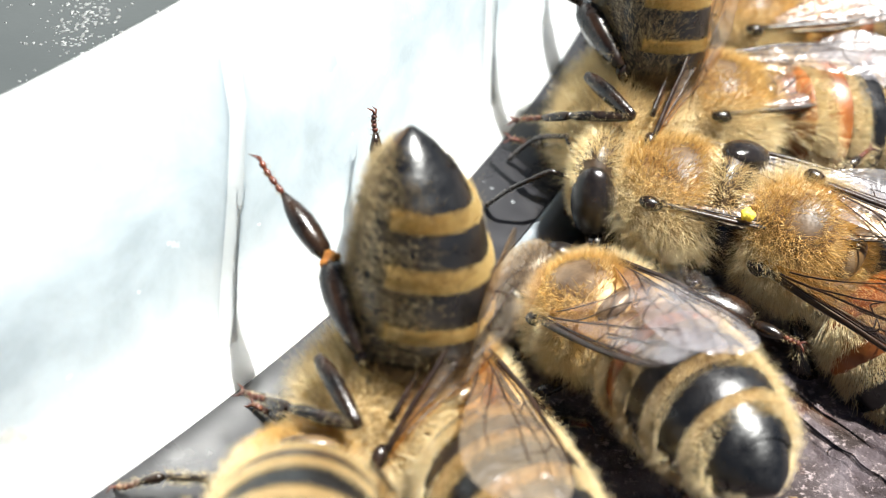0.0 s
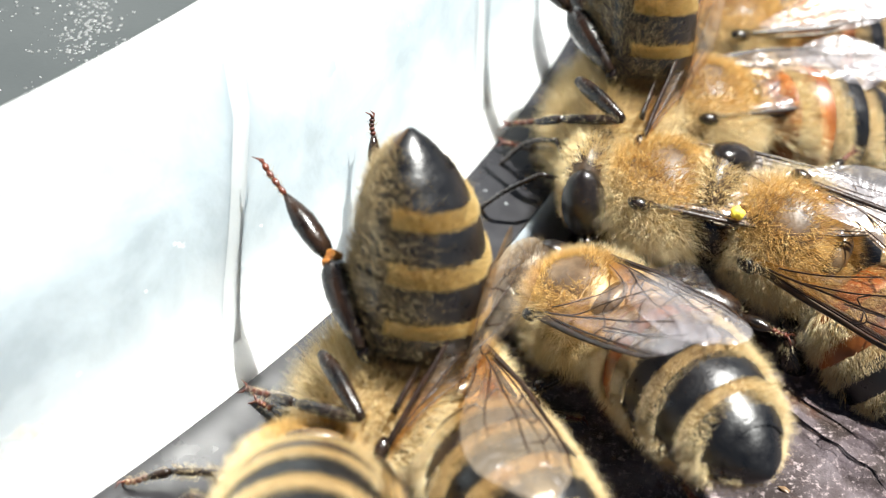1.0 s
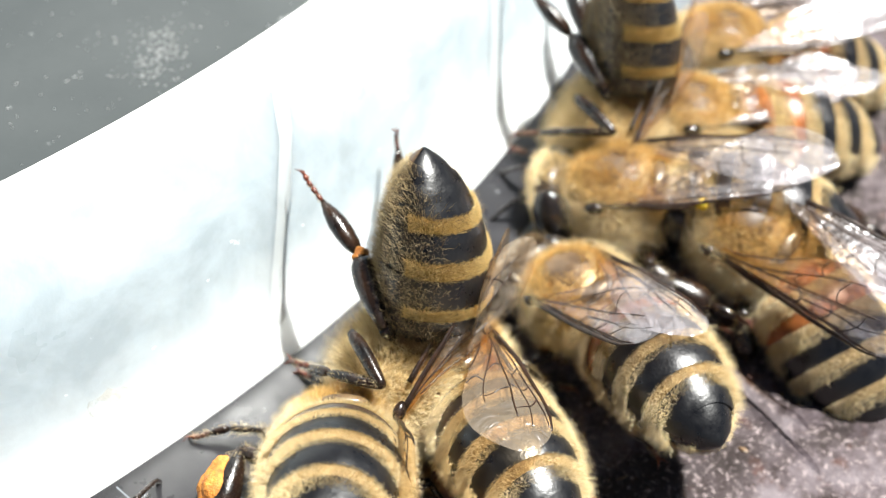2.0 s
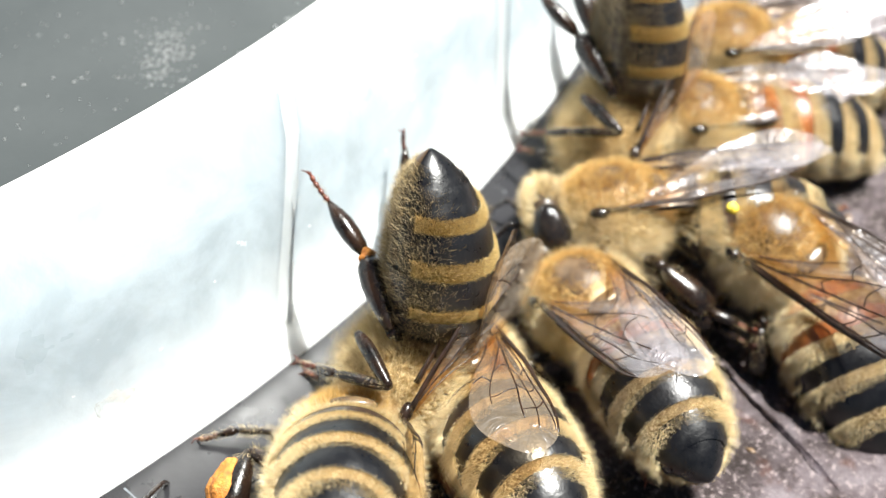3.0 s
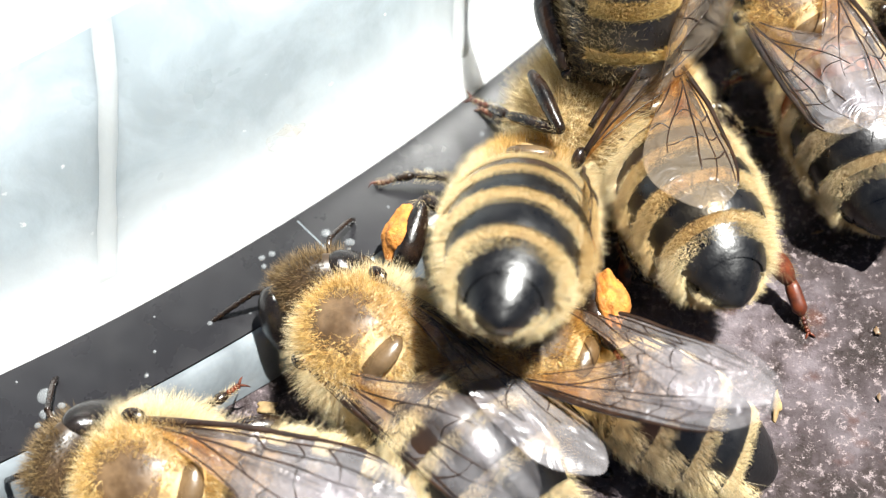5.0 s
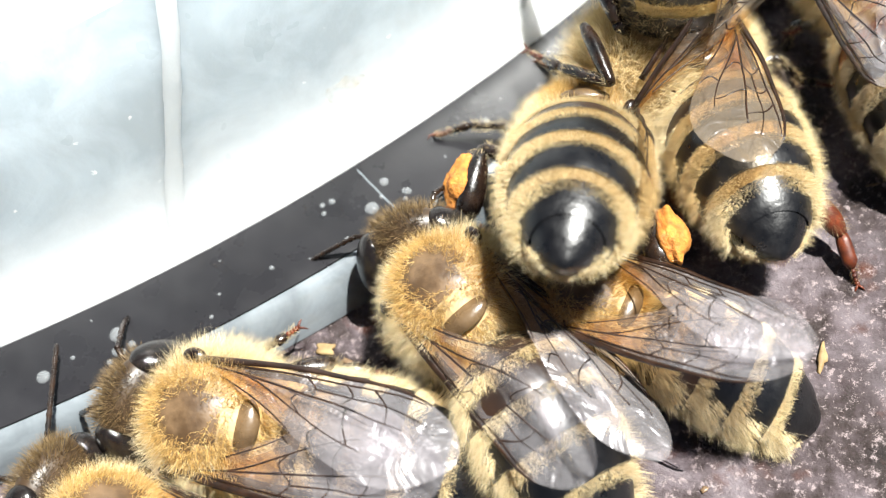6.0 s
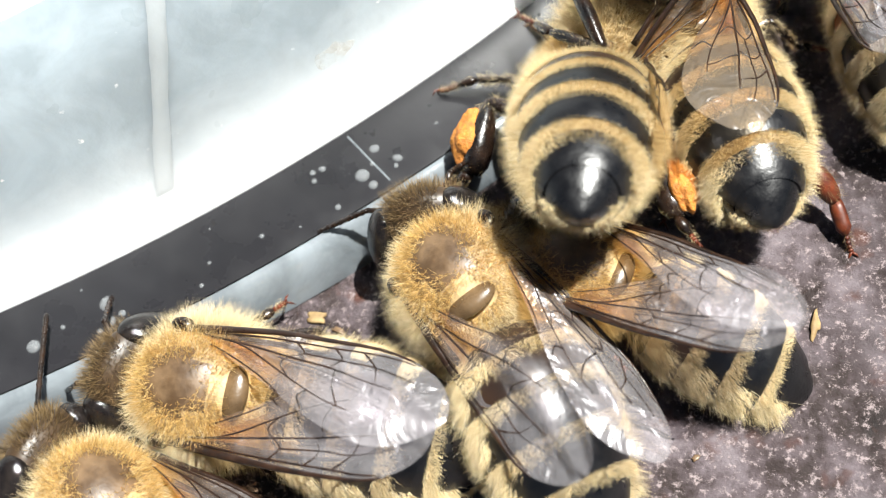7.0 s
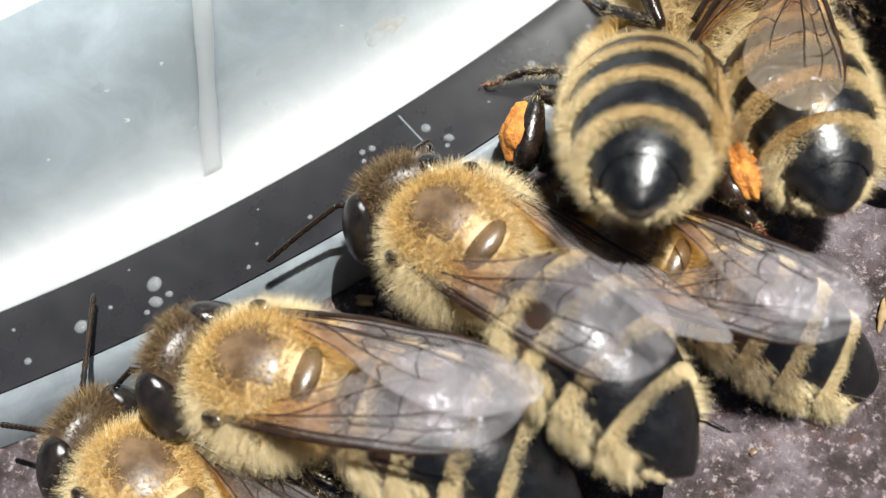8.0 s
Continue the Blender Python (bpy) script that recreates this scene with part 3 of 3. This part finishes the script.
def make_bee(label, abdomen=(0, 0), head=(0, 0), wings=((16, 5, 12), (16, 5, 12)), legs=None, loads=False, red_hind=False,
             antennae=(0.0, 0.0), size=1.0, skip=(), chest=(1.0, 0.0, 0.0), girth=1.0, amber=False, fuzzy=False, old=False, brown=False, slim=1.0, cream=False, tucked=False):
    """A worker bee in parts. abdomen, head: degrees of pitch (up) and of turn to the left; abdomen may add a roll and a stretch."""
    bee = new("honey_bee")
    bee.scale = (size,) * 3
    bee.empty_display_size = 0.002
    tagged(bee, label, "bee", "bees at the feeder")
    swell = Matrix.Translation((chest[2] * MM, 0, chest[1] * MM)) @ Matrix.Scale(chest[0], 4)
    part("thorax", stored("thorax", thorax_mesh), bee, "thorax with a brown shiny back", swell)
    part("thorax_fur", stored(("thorax_fur", fuzzy, cream), lambda: thorax_fur_mesh(fuzzy or cream, cream)), bee, "golden fur", swell)
    part("scutellum", stored("scutellum", scutellum_mesh), bee)
    # head
    hm = Matrix.Translation(Vector((2.34, 0, -0.32)) * MM) @ pose(0, 0, 0, 0, -head[0] + 12, head[1])
    hd = part("head", stored("head", head_mesh), bee, "", hm)
    part("head_fur", stored(("head_fur", fuzzy), lambda: head_fur_mesh(fuzzy)), hd)
    for side, bend in zip((1, -1), antennae):
        part("eye", stored("eye", eye_mesh), hd, "glossy black compound eye", Matrix.Translation(Vector((-0.14, side * 1.40, 0.26)) * MM) @ pose(0, 0, 0, side * 22, 0, side * 16))
        part("antenna", stored(("ant", side, bend), lambda: antenna_mesh(side, bend)), hd)
    # abdomen
    up, turn, lean, stretch = (*abdomen, *(0, 1)[len(abdomen) - 2:])
    am = Matrix.Translation(Vector((-1.75, 0, -0.25)) * MM) @ pose(0, 0, 0, 0, up, turn) @ pose(0, 0, 0, lean) @ Matrix.Diagonal((stretch, girth, girth, 1))
    for k in range(6):
        seg = part("tergite", stored(("terg", k, amber and k < 2, old, slim), lambda: tergite_mesh(k, amber, old, slim)), bee, "", am)
        part("fringe", stored(("fringe", k, old, fuzzy, slim), lambda: tergite_fur_mesh(k, old, fuzzy, slim)), seg)
    for side, w in zip((1, -1), wings):
        if w:
            add_wing(bee, side, *w, brown=brown)
    for name, joints in (TUCKED if tucked else LEGS).items():
        for side in (1, -1):
            key = (name, side)
            if key in skip:
                continue
            j = (legs or {}).get(key) or [(x, side * y, z) for x, y, z in joints]
            add_leg(bee, *j, hind=name == "hind", load=loads and name == "hind", red=red_hind and name == "hind")
    return bee


def at(x, y, z, yaw, pitch=0.0, roll=0.0):
    """A bee's pose: mm and degrees; pitch lifts its head, roll leans it to its right."""
    return pose(x * MM, y * MM, z * MM, roll, -pitch, yaw)


# ------------------------------------------------------------------ ground
def build_board():
    xs = np.concatenate([[-600, -250, -120, -70, -40], np.arange(-24, 26, 0.22), [40, 70, 120, 250, 600]])
    ys = np.concatenate([[-600, -250, -120, -60, -34], np.arange(-24, 24, 0.22), [36, 70, 120, 250, 600]])
    gx, gy = np.meshgrid(xs, ys, indexing="ij")
    h = np.zeros(gx.shape)
    for x in range(len(xs)):
        for y in range(len(ys)):
            h[x, y] = 0.05 * noise.noise((xs[x] * 0.5, ys[y] * 0.5, 3.1)) + 0.035 * noise.noise((xs[x] * 1.7, ys[y] * 1.7, 7.7)) - 0.06
    # lens-shaped pimples pressed into the board
    rng = np.random.default_rng(5)
    for _ in range(900):
        cx, cy = rng.uniform(-24, 26), rng.uniform(-24, 24)
        a, l, w, t = rng.normal(0.5, 0.5), rng.uniform(0.35, 0.75), rng.uniform(0.2, 0.34), rng.uniform(0.08, 0.22)
        i0, i1 = np.searchsorted(xs, (cx - 1.6, cx + 1.6))
        j0, j1 = np.searchsorted(ys, (cy - 1.6, cy + 1.6))
        dx, dy = gx[i0:i1, j0:j1] - cx, gy[i0:i1, j0:j1] - cy
        p, q = dx * math.cos(a) + dy * math.sin(a), dy * math.cos(a) - dx * math.sin(a)
        h[i0:i1, j0:j1] = np.maximum(h[i0:i1, j0:j1], h[i0:i1, j0:j1] + t * np.exp(-((p / l) ** 2 + (q / w) ** 2) * 1.4))
    h = np.minimum(h, 0.12)
    v = np.stack([gx.ravel(), gy.ravel(), h.ravel()], -1)
    ob = new("ground", mesh_of("ground", v, [q[::-1] for q in grid_faces(len(xs), len(ys))], BOARD))
    tagged(ob, "dark brown bumpy board with pale grit", "board", kind="structure")


build_board()

# ------------------------------------------------------------------ feeder
FX, FY, FR = -54.34, 40.37, 64.87


def ring_part(name, profile, mats, parent, label="", slots=None, steps=540):
    """A ring body round the feeder's axis; profile: closed list of (distance from FR, height); corners over 50 degrees stay crisp."""
    n = len(profile)
    v, f, ms = [], [], []
    for k in range(steps):
        a = 2 * math.pi * k / steps
        for o, z in profile:
            v.append((FX + (FR + o) * math.cos(a), FY + (FR + o) * math.sin(a), z))
    for k in range(steps):
        m = (k + 1) % steps
        for i in range(n):
            j = (i + 1) % n
            f.append((k * n + i, m * n + i, m * n + j, k * n + j))
            ms.append(slots[i] if slots else 0)
    me = mesh_of(name, v, f, mats, ms)
    crisp = set()
    for i in range(n):
        p, q, r = (Vector(profile[x % n]) for x in (i - 1, i, i + 1))
        if (q - p).angle(r - q) > radians(50):
            crisp.add(i)
    for e in me.edges:
        a, b = e.vertices
        if a % n == b % n and a % n in crisp:
            e.use_edge_sharp = True
    return part(name, me, parent, label)


def build_feeder():
    feeder = new("bee_feeder")
    tagged(feeder, "round milky white plastic bee feeder with a dark smoky foot", "feeder")
    ring_part("foot_flange", [(-4, 0.1), (-4, 1.2), (-0.2, 1.6), (2.4, 1.6), (2.55, 1.58), (2.58, 1.4), (2.5, 0.1)], SMOKY, feeder, "smoky dark plastic foot")
    ring_part("foot_edge", [(2.55, 0.02), (2.60, 1.57), (2.74, 1.575), (3.0, 1.38), (3.3, 0.7), (3.5, 0.02)], CLEAR_EDGE, feeder, "cloudy clear plastic edge")
    wall = [(-1.6, 1.3), (-0.03, 1.3), (0.0, 1.36), (-0.03, 1.44), (-0.30, 1.80), (-0.58, 2.2), (-0.82, 2.6), (-1.01, 3.1), (-1.19, 3.7), (-1.36, 4.4), (-1.82, 7.0), (-2.2, 8.7), (-2.85, 9.95), (-3.0, 10.35),
            (-3.12, 10.7), (-3.4, 10.9), (-3.8, 10.95), (-4.2, 10.9), (-4.4, 10.7), (-4.42, 10.3), (-3.6, 8.7), (-2.9, 7.0), (-2.2, 4.4)]
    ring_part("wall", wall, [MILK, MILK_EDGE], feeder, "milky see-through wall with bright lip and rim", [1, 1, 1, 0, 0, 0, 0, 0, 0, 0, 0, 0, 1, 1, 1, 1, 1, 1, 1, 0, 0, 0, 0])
    ring_part("bottom", [(-62.0, 1.2), (-62.0, 7.0), (-2.9, 7.0), (-1.7, 1.2)], INSIDE, feeder, "grey wet inside")
    # upright ribs that shine through the wall
    for low, high in ((-37.9, -35.2), (-49.6, -46.3), (-61.0, -58.0), (-26.0, -24.0)):
        v = []
        for o, z in ((-0.82, 2.6), (-1.01, 3.1), (-1.19, 3.7), (-1.36, 4.4), (-1.82, 7.0), (-2.2, 8.7), (-2.525, 9.325), (-2.85, 9.95)):
            az = low + (high - low) * (z - 2.25) / 7.95
            for w, d in ((-0.44, -0.008), (-0.22, 0.006), (0.22, 0.006), (0.44, -0.008)):
                a = radians(az) + w / FR
                v.append((FX + (FR + o + d) * math.cos(a), FY + (FR + o + d) * math.sin(a), z))
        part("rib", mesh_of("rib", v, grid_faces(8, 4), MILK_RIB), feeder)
    # syrup bubbles standing on the foot
    rng = np.random.default_rng(21)
    drop = mesh_of("droplet", *ball((1, 1, 0.55), (0, 0, 0), 10, 14), DROP)
    spots = [(-43.9, 1.0, 0.16), (-43.55, 1.75, 0.17), (-43.7, 1.95, 0.08), (-44.6, 1.6, 0.24), (-44.5, 2.1, 0.15), (-52.2, 1.2, 0.24), (-52.3, 1.8, 0.24),
             (-51.9, 1.75, 0.13), (-52.6, 2.0, 0.10), (-54.4, 1.5, 0.22), (-56.0, 1.9, 0.13), (-45.4, 0.6, 0.12), (-40.6, 1.2, 0.16), (-38.0, 1.9, 0.13)]
    spots += [(rng.uniform(-66, -18), rng.uniform(0.3, 2.4), rng.uniform(0.03, 0.10)) for _ in range(46)]
    for az, o, r in spots:
        m = Matrix.Translation(Vector((FX + (FR + o) * math.cos(radians(az)), FY + (FR + o) * math.sin(radians(az)), 1.6)) * MM)
        part("droplet", drop, feeder, "", m @ Matrix.Diagonal((r, r * rng.uniform(0.8, 1.2), r, 1)))
    v = []
    for k in range(7):
        az, o = -44.3 + 0.04 * k, 0.05 + 0.37 * k
        for w in (-0.025, 0.025):
            a = radians(az) + w / FR
            v.append((FX + (FR + o) * math.cos(a), FY + (FR + o) * math.sin(a), 1.606))
    part("seam", mesh_of("seam", v, grid_faces(7, 2), CLEAR_EDGE), feeder, "pale moulding seam")
    # dried foam and flecks inside
    pieces = []
    for _ in range(520):
        if rng.random() < 0.55:
            c = np.array((-9.1, 9.6)) + rng.normal(0, 1.0, 2) * (0.55, 1.1)
        else:
            c = np.array((-12, 8)) + rng.normal(0, 5.0, 2)
        r = rng.uniform(0.012, 0.06)
        v, f = ball((r, r * rng.uniform(0.5, 2.2), r * 0.4), (0, 0, 0), 5, 7)
        a = rng.uniform(0, 6.3)
        v = v @ np.array(((math.cos(a), math.sin(a), 0), (-math.sin(a), math.cos(a), 0), (0, 0, 1)))
        if math.hypot(c[0] - FX, c[1] - FY) < FR - 4.6:
            pieces.append((v + (c[0], c[1], 7.0), f))
    tagged(part("foam", mesh_of("foam", *join(*pieces), MILK_EDGE), feeder, "dried white foam flecks"), kind="stuff")
    v, f = ball((0.02, 0.70, 0.36), (0, 0, 0), 9, 14, lambda p: p * (1 + 0.2 * np.sin(p[:, 1:2] * 7)))
    part("dried_drip", mesh_of("dried_drip", v, f, STAIN), feeder, "faint orange dried drip",
         Matrix.Translation(Vector((FX + (FR - 1.22) * math.cos(radians(-43.5)), FY + (FR - 1.22) * math.sin(radians(-43.5)), 3.9)) * MM) @ pose(0, 0, 0, 0, -11, -43.5))
    return feeder


feeder = build_feeder()


CRUMBS = ((7.0, -8.4, 0.42), (-7.7, -10.6, 0.34), (-6.9, -10.9, 0.22), (7.9, -2.4, 0.18), (9.7, -5.6, 0.14), (9.8, -7.7, 0.12), (4.3, -12.9, 0.13), (12.0, -1.0, 0.2), (17.0, 10.5, 0.24))


def build_crumbs():
    """Flakes of wood and wax on the board."""
    rng = np.random.default_rng(11)
    for x, y, size in CRUMBS:
        v, f = ball((size, size * rng.uniform(0.35, 0.6), size * 0.22), (0, 0, 0), 8, 11, lambda p: p * (1 + 0.25 * np.sin(p[:, 1:2] * 4 + x) + 0.15 * np.sin(p[:, :1] * 9 + y)))
        ob = new("crumb", mesh_of("crumb", v, f, CUT_FELT if size > 0.25 else CUT_BALD))
        ob.matrix_world = pose(x * MM, y * MM, (size * 0.16) * MM, 0, 0, rng.uniform(0, 180))
        tagged(ob, "small pale flake lying on the dark board", "crumb", "crumbs on the board")


build_crumbs()

# ------------------------------------------------------------------ bees
BEES = {}
FOLDED = ((1, 15, 18), (12, 11, 16))
BEES["climber"] = make_bee(
    "dark banded bee, head down, tail raised against the feeder", abdomen=(10, 40, -9, 1.05), size=0.95, old=True, brown=True, cream=True, chest=(1.2, -0.65, -0.7), girth=1.04,
    wings=((-22, 8, 20, 0.93), (-5, 13, 10, 0.87, 0.75)), skip=(("mid", 1), ("fore", 1)),
    legs={("hind", -1): ((-1.8, -1.9, -0.4), (-1.66, -2.95, -0.3), (-3.8, -3.1, -1.95), (-5.85, -4.2, -4.4)),
          ("mid", -1): ((-1.3, -3.0, -1.4), (0.1, -3.05, 0.39), (0.14, -3.0, -1.66), (-0.02, -1.9, -3.95)),
          ("fore", -1): ((0.52, -0.7, -0.53), (0.25, -0.65, -1.38), (0.3, -0.64, -3.14), (0.08, -0.43, -4.46)),
          ("hind", 1): ((-3.0, 0.75, -1.08), (-5.08, 0.91, -2.3), (-7.65, 0.11, -3.51), (-9.02, -0.75, -3.7))})
BEES["striped"] = make_bee(
    "bee with broad cream bands carrying orange pollen loads", abdomen=(-23, 1), size=0.96, loads=True, brown=True, wings=((3, -32, 30), (4, -12, -100)),
    legs={("mid", 1): ((-0.12, 2.04, -0.31), (0.47, 2.54, 0.27), (0.77, 3.86, 0.28), (1.13, 5.09, -0.02)),
          ("hind", 1): ((-0.79, 2.06, -1.06), (-0.39, 3.24, -0.45), (-0.76, 3.7, -2.79), (-0.51, 4.51, -3.04)),
          ("hind", -1): ((-1.44, -0.94, -1.13), (-2.35, -2.07, -2.22), (-3.12, -2.58, -3.94), (-3.32, -3.2, -4.66))})
BEES["short_wing"] = make_bee(
    "bee with one clear wing over its banded tail", size=0.93, abdomen=(6, 0), wings=(None, (-5, 9, 16)), red_hind=True, brown=True,
    legs={("hind", -1): ((-4.75, -1.11, -1.52), (-5.69, -2.15, -2.03), (-6.44, -2.65, -3.11), (-7.76, -2.71, -4.15)),
          ("hind", 1): ((-1.94, 0.67, -0.92), (-3.03, 1.76, -1.36), (-4.09, 1.92, -2.51), (-5.04, 2.52, -3.58))})
BEES["walker"] = make_bee("bee with amber flanks and clear wings on the board", size=0.92, abdomen=(4, -16), wings=((6, 17, 28), (-7, 9, 30)), amber=True,
    legs={("hind", 1): ((-2.5, 1.5, -0.6), (-3.97, 2.4, 0.4), (-4.95, 2.7, -0.95), (-6.18, 2.95, -2.1))})
BEES["dusted"] = make_bee("bee with a yellow pollen grain on its neck", abdomen=(-4, -25), head=(-10, 15), antennae=(0.3, 0.6), wings=((5, 22, 50), (2, 14, 30)), amber=True, fuzzy=True,
    legs={("hind", 1): ((-0.9, 1.2, -1.0), (-1.6, 2.6, -0.3), (-2.6, 3.4, -1.6), (-3.6, 4.4, -2.75))})
BEES["far_climber"] = tagged(copy_thing(BEES["climber"], Matrix()), "brown bee, head down, tail raised beside the feeder")
BEES["far_a"] = make_bee("pale bee with bright shining wings", wings=((-12, 2, 8), (0, 8, 10)), amber=True, fuzzy=True)
BEES["far_b"] = make_bee("bee with long shining wings and banded tail", wings=((-6, 7, 8), (0, 8, 10)), fuzzy=True)
BEES["far_c"] = make_bee("orange banded bee at the edge of the group", wings=FOLDED, amber=True, fuzzy=True)
BEES["drinker_a"] = make_bee("golden bee drinking at the feeder, wings half spread", tucked=True, slim=0.72, abdomen=(-12, -6, 32), head=(-5, -24), size=0.98, wings=((-3, -1, 28), (9, -18, 50)), antennae=(((0.7, 1.75, 0.85), (0.9, 3.1, 0.5), (1.1, 4.4, 0.1)), 0.2))
BEES["drinker_b"] = make_bee("golden bee drinking with folded wings", tucked=True, slim=0.72, abdomen=(-8, -2, 20), head=(-10, -14), wings=((-1, 9.6, 2), (1.4, 4, 28)), antennae=(0.2, 0.5))
BEES["drinker_c"] = make_bee("golden bee drinking beside its neighbours", tucked=True, head=(-10, 10), wings=FOLDED, antennae=(((1.2, 0.65, 0.75), (2.0, 0.8, 0.7), (2.9, 0.9, 0.55)), ((0.75, -0.7, 1.25), (1.68, -1.97, 1.68), (2.66, -3.39, 2.23))))
BEES["under"] = make_bee("bee with folded wings under a striped one", size=0.87, tucked=True, slim=0.72, abdomen=(-8, 0, 24), wings=((4, 24, 4), (-7, 20, 30)), skip=(("fore", 1), ("fore", -1)))

smear = ball((0.34, 0.28, 0.26), (-3.75, -3.2, -1.88), 12, 16, lambda p: p * (1 + 0.12 * np.sin(p[:, :1] * 7) + 0.10 * np.sin(p[:, 1:2] * 9)))
part("pollen_load", mesh_of("pollen_load", *smear, POLLEN), BEES["climber"], "remains of orange pollen on the hind leg")
grain = ball((0.22, 0.2, 0.16), (1.75, 0.55, 1.42), 10, 14, lambda p: p * (1 + 0.15 * np.sin(p[:, :1] * 6)))
part("pollen_grain", mesh_of("pollen_grain", *grain, POLLEN_Y), BEES["dusted"], "bright yellow pollen grain")


def motions():
    still = {
        "climber": at(1.0, -1.65, 2.4, -107, -30, -75),
        "short_wing": at(2.06, -0.04, 2.55, 116, -11),
        "far_climber": at(8.05, 10.45, 2.6, -99, -30, -75),
        "far_a": at(10.8, 12.6, 2.8, 192, 6, 2),
        "far_c": at(12.5, 17.5, 2.8, 191, 9, 2),
        "drinker_c": at(-11.1, -18.1, 2.4, 152, 4, 26),
        "under": at(0.38, -8.81, 2.3, 169, 8),
    }
    for name, m in still.items():
        BEES[name].matrix_world = m @ Matrix.Diagonal((*BEES[name].scale, 1))
    walk(BEES["striped"], [(0, at(-1.0, -3.45, 2.58, 95, -60, 4)), (4.0, at(-0.86, -3.58, 2.58, 95, -60, 4)), (4.6, at(-0.72, -3.7, 2.58, 95, -60, 4)),
                           (5.8, at(-0.7, -3.5, 2.58, 100, -60, 4)), (6.5, at(-0.4, -3.0, 2.58, 101, -60, 4)), (7.0, at(-0.3, -2.8, 2.58, 102, -60, 4)),
                           (7.5, at(-0.36, -3.05, 2.58, 103, -60, 4)), (8, at(-0.4, -3.15, 2.58, 105, -61, 4))])
    walk(BEES["walker"], [(0, at(6.31, 3.41, 2.29, 132, -18.5, -13)), (1.7, at(6.35, 3.5, 2.3, 133, -17, -13)), (3.0, at(6.3, 3.2, 2.32, 129, -8, -13)),
                          (3.5, at(6.55, 3.6, 2.42, 133, -3, -13)), (4.0, at(6.58, 4.0, 2.44, 125, -2, -17)), (8, at(6.58, 3.98, 2.44, 125, -2, -17))])
    walk(BEES["dusted"], [(0, at(12.55, 6.25, 2.95, 152, 13, -32)), (1.0, at(12.6, 6.25, 2.95, 152, 13, -31)), (1.6, at(12.2, 6.3, 3.0, 149, 11, -27)),
                          (3.0, at(12.9, 5.7, 2.97, 140, 12, -15)), (3.5, at(12.8, 4.2, 3.1, 181, 13, 15)), (4.0, at(15.0, 2.7, 2.9, 186, 5, 4)), (8, at(17.5, 2.6, 2.8, 188, 4, 0))])
    walk(BEES["far_b"], [(0, at(8.94, 7.82, 2.99, 163, 6, 0)), (1.0, at(8.9, 7.85, 2.99, 163, 5, -1)), (1.6, at(8.28, 8.25, 2.96, 166, -8, -10)),
                         (3.0, at(7.35, 7.0, 3.02, 183, -4, 15)), (3.5, at(7.15, 6.65, 2.9, 194, 0, 15)), (4.0, at(7.0, 6.3, 2.9, 200, 1, 16)), (8, at(7.0, 6.3, 2.9, 200, 1, 16))])
    walk(BEES["drinker_a"], [(0, at(-5.0, -9.4, 2.9, 141, -4, -14)), (4.5, at(-4.71, -9.34, 2.85, 144, -5, -15)), (6.0, at(-3.3, -9.5, 2.81, 137, -5, -13)),
                             (6.5, at(-2.77, -10.1, 2.81, 132, -7, -11.5)), (7.0, at(-2.68, -9.85, 2.83, 133, -5, -12)), (7.5, at(-3.69, -9.67, 2.5, 150.6, -4, -5)), (8, at(-3.88, -9.9, 4.1, 154.5, -8, 0))])
    walk(BEES["drinker_b"], [(0, at(-9.3, -14.2, 2.7, 178, 0, -20)), (6.0, at(-9.19, -14.22, 2.73, 178.3, 0, -20)), (7.0, at(-9.3, -14.2, 2.6, 180, 0, -16)),
                             (7.5, at(-9.5, -14.15, 2.2, 184, 1, -11)), (8, at(-7.95, -14.7, 4.0, 179, 1, 5))])


motions()
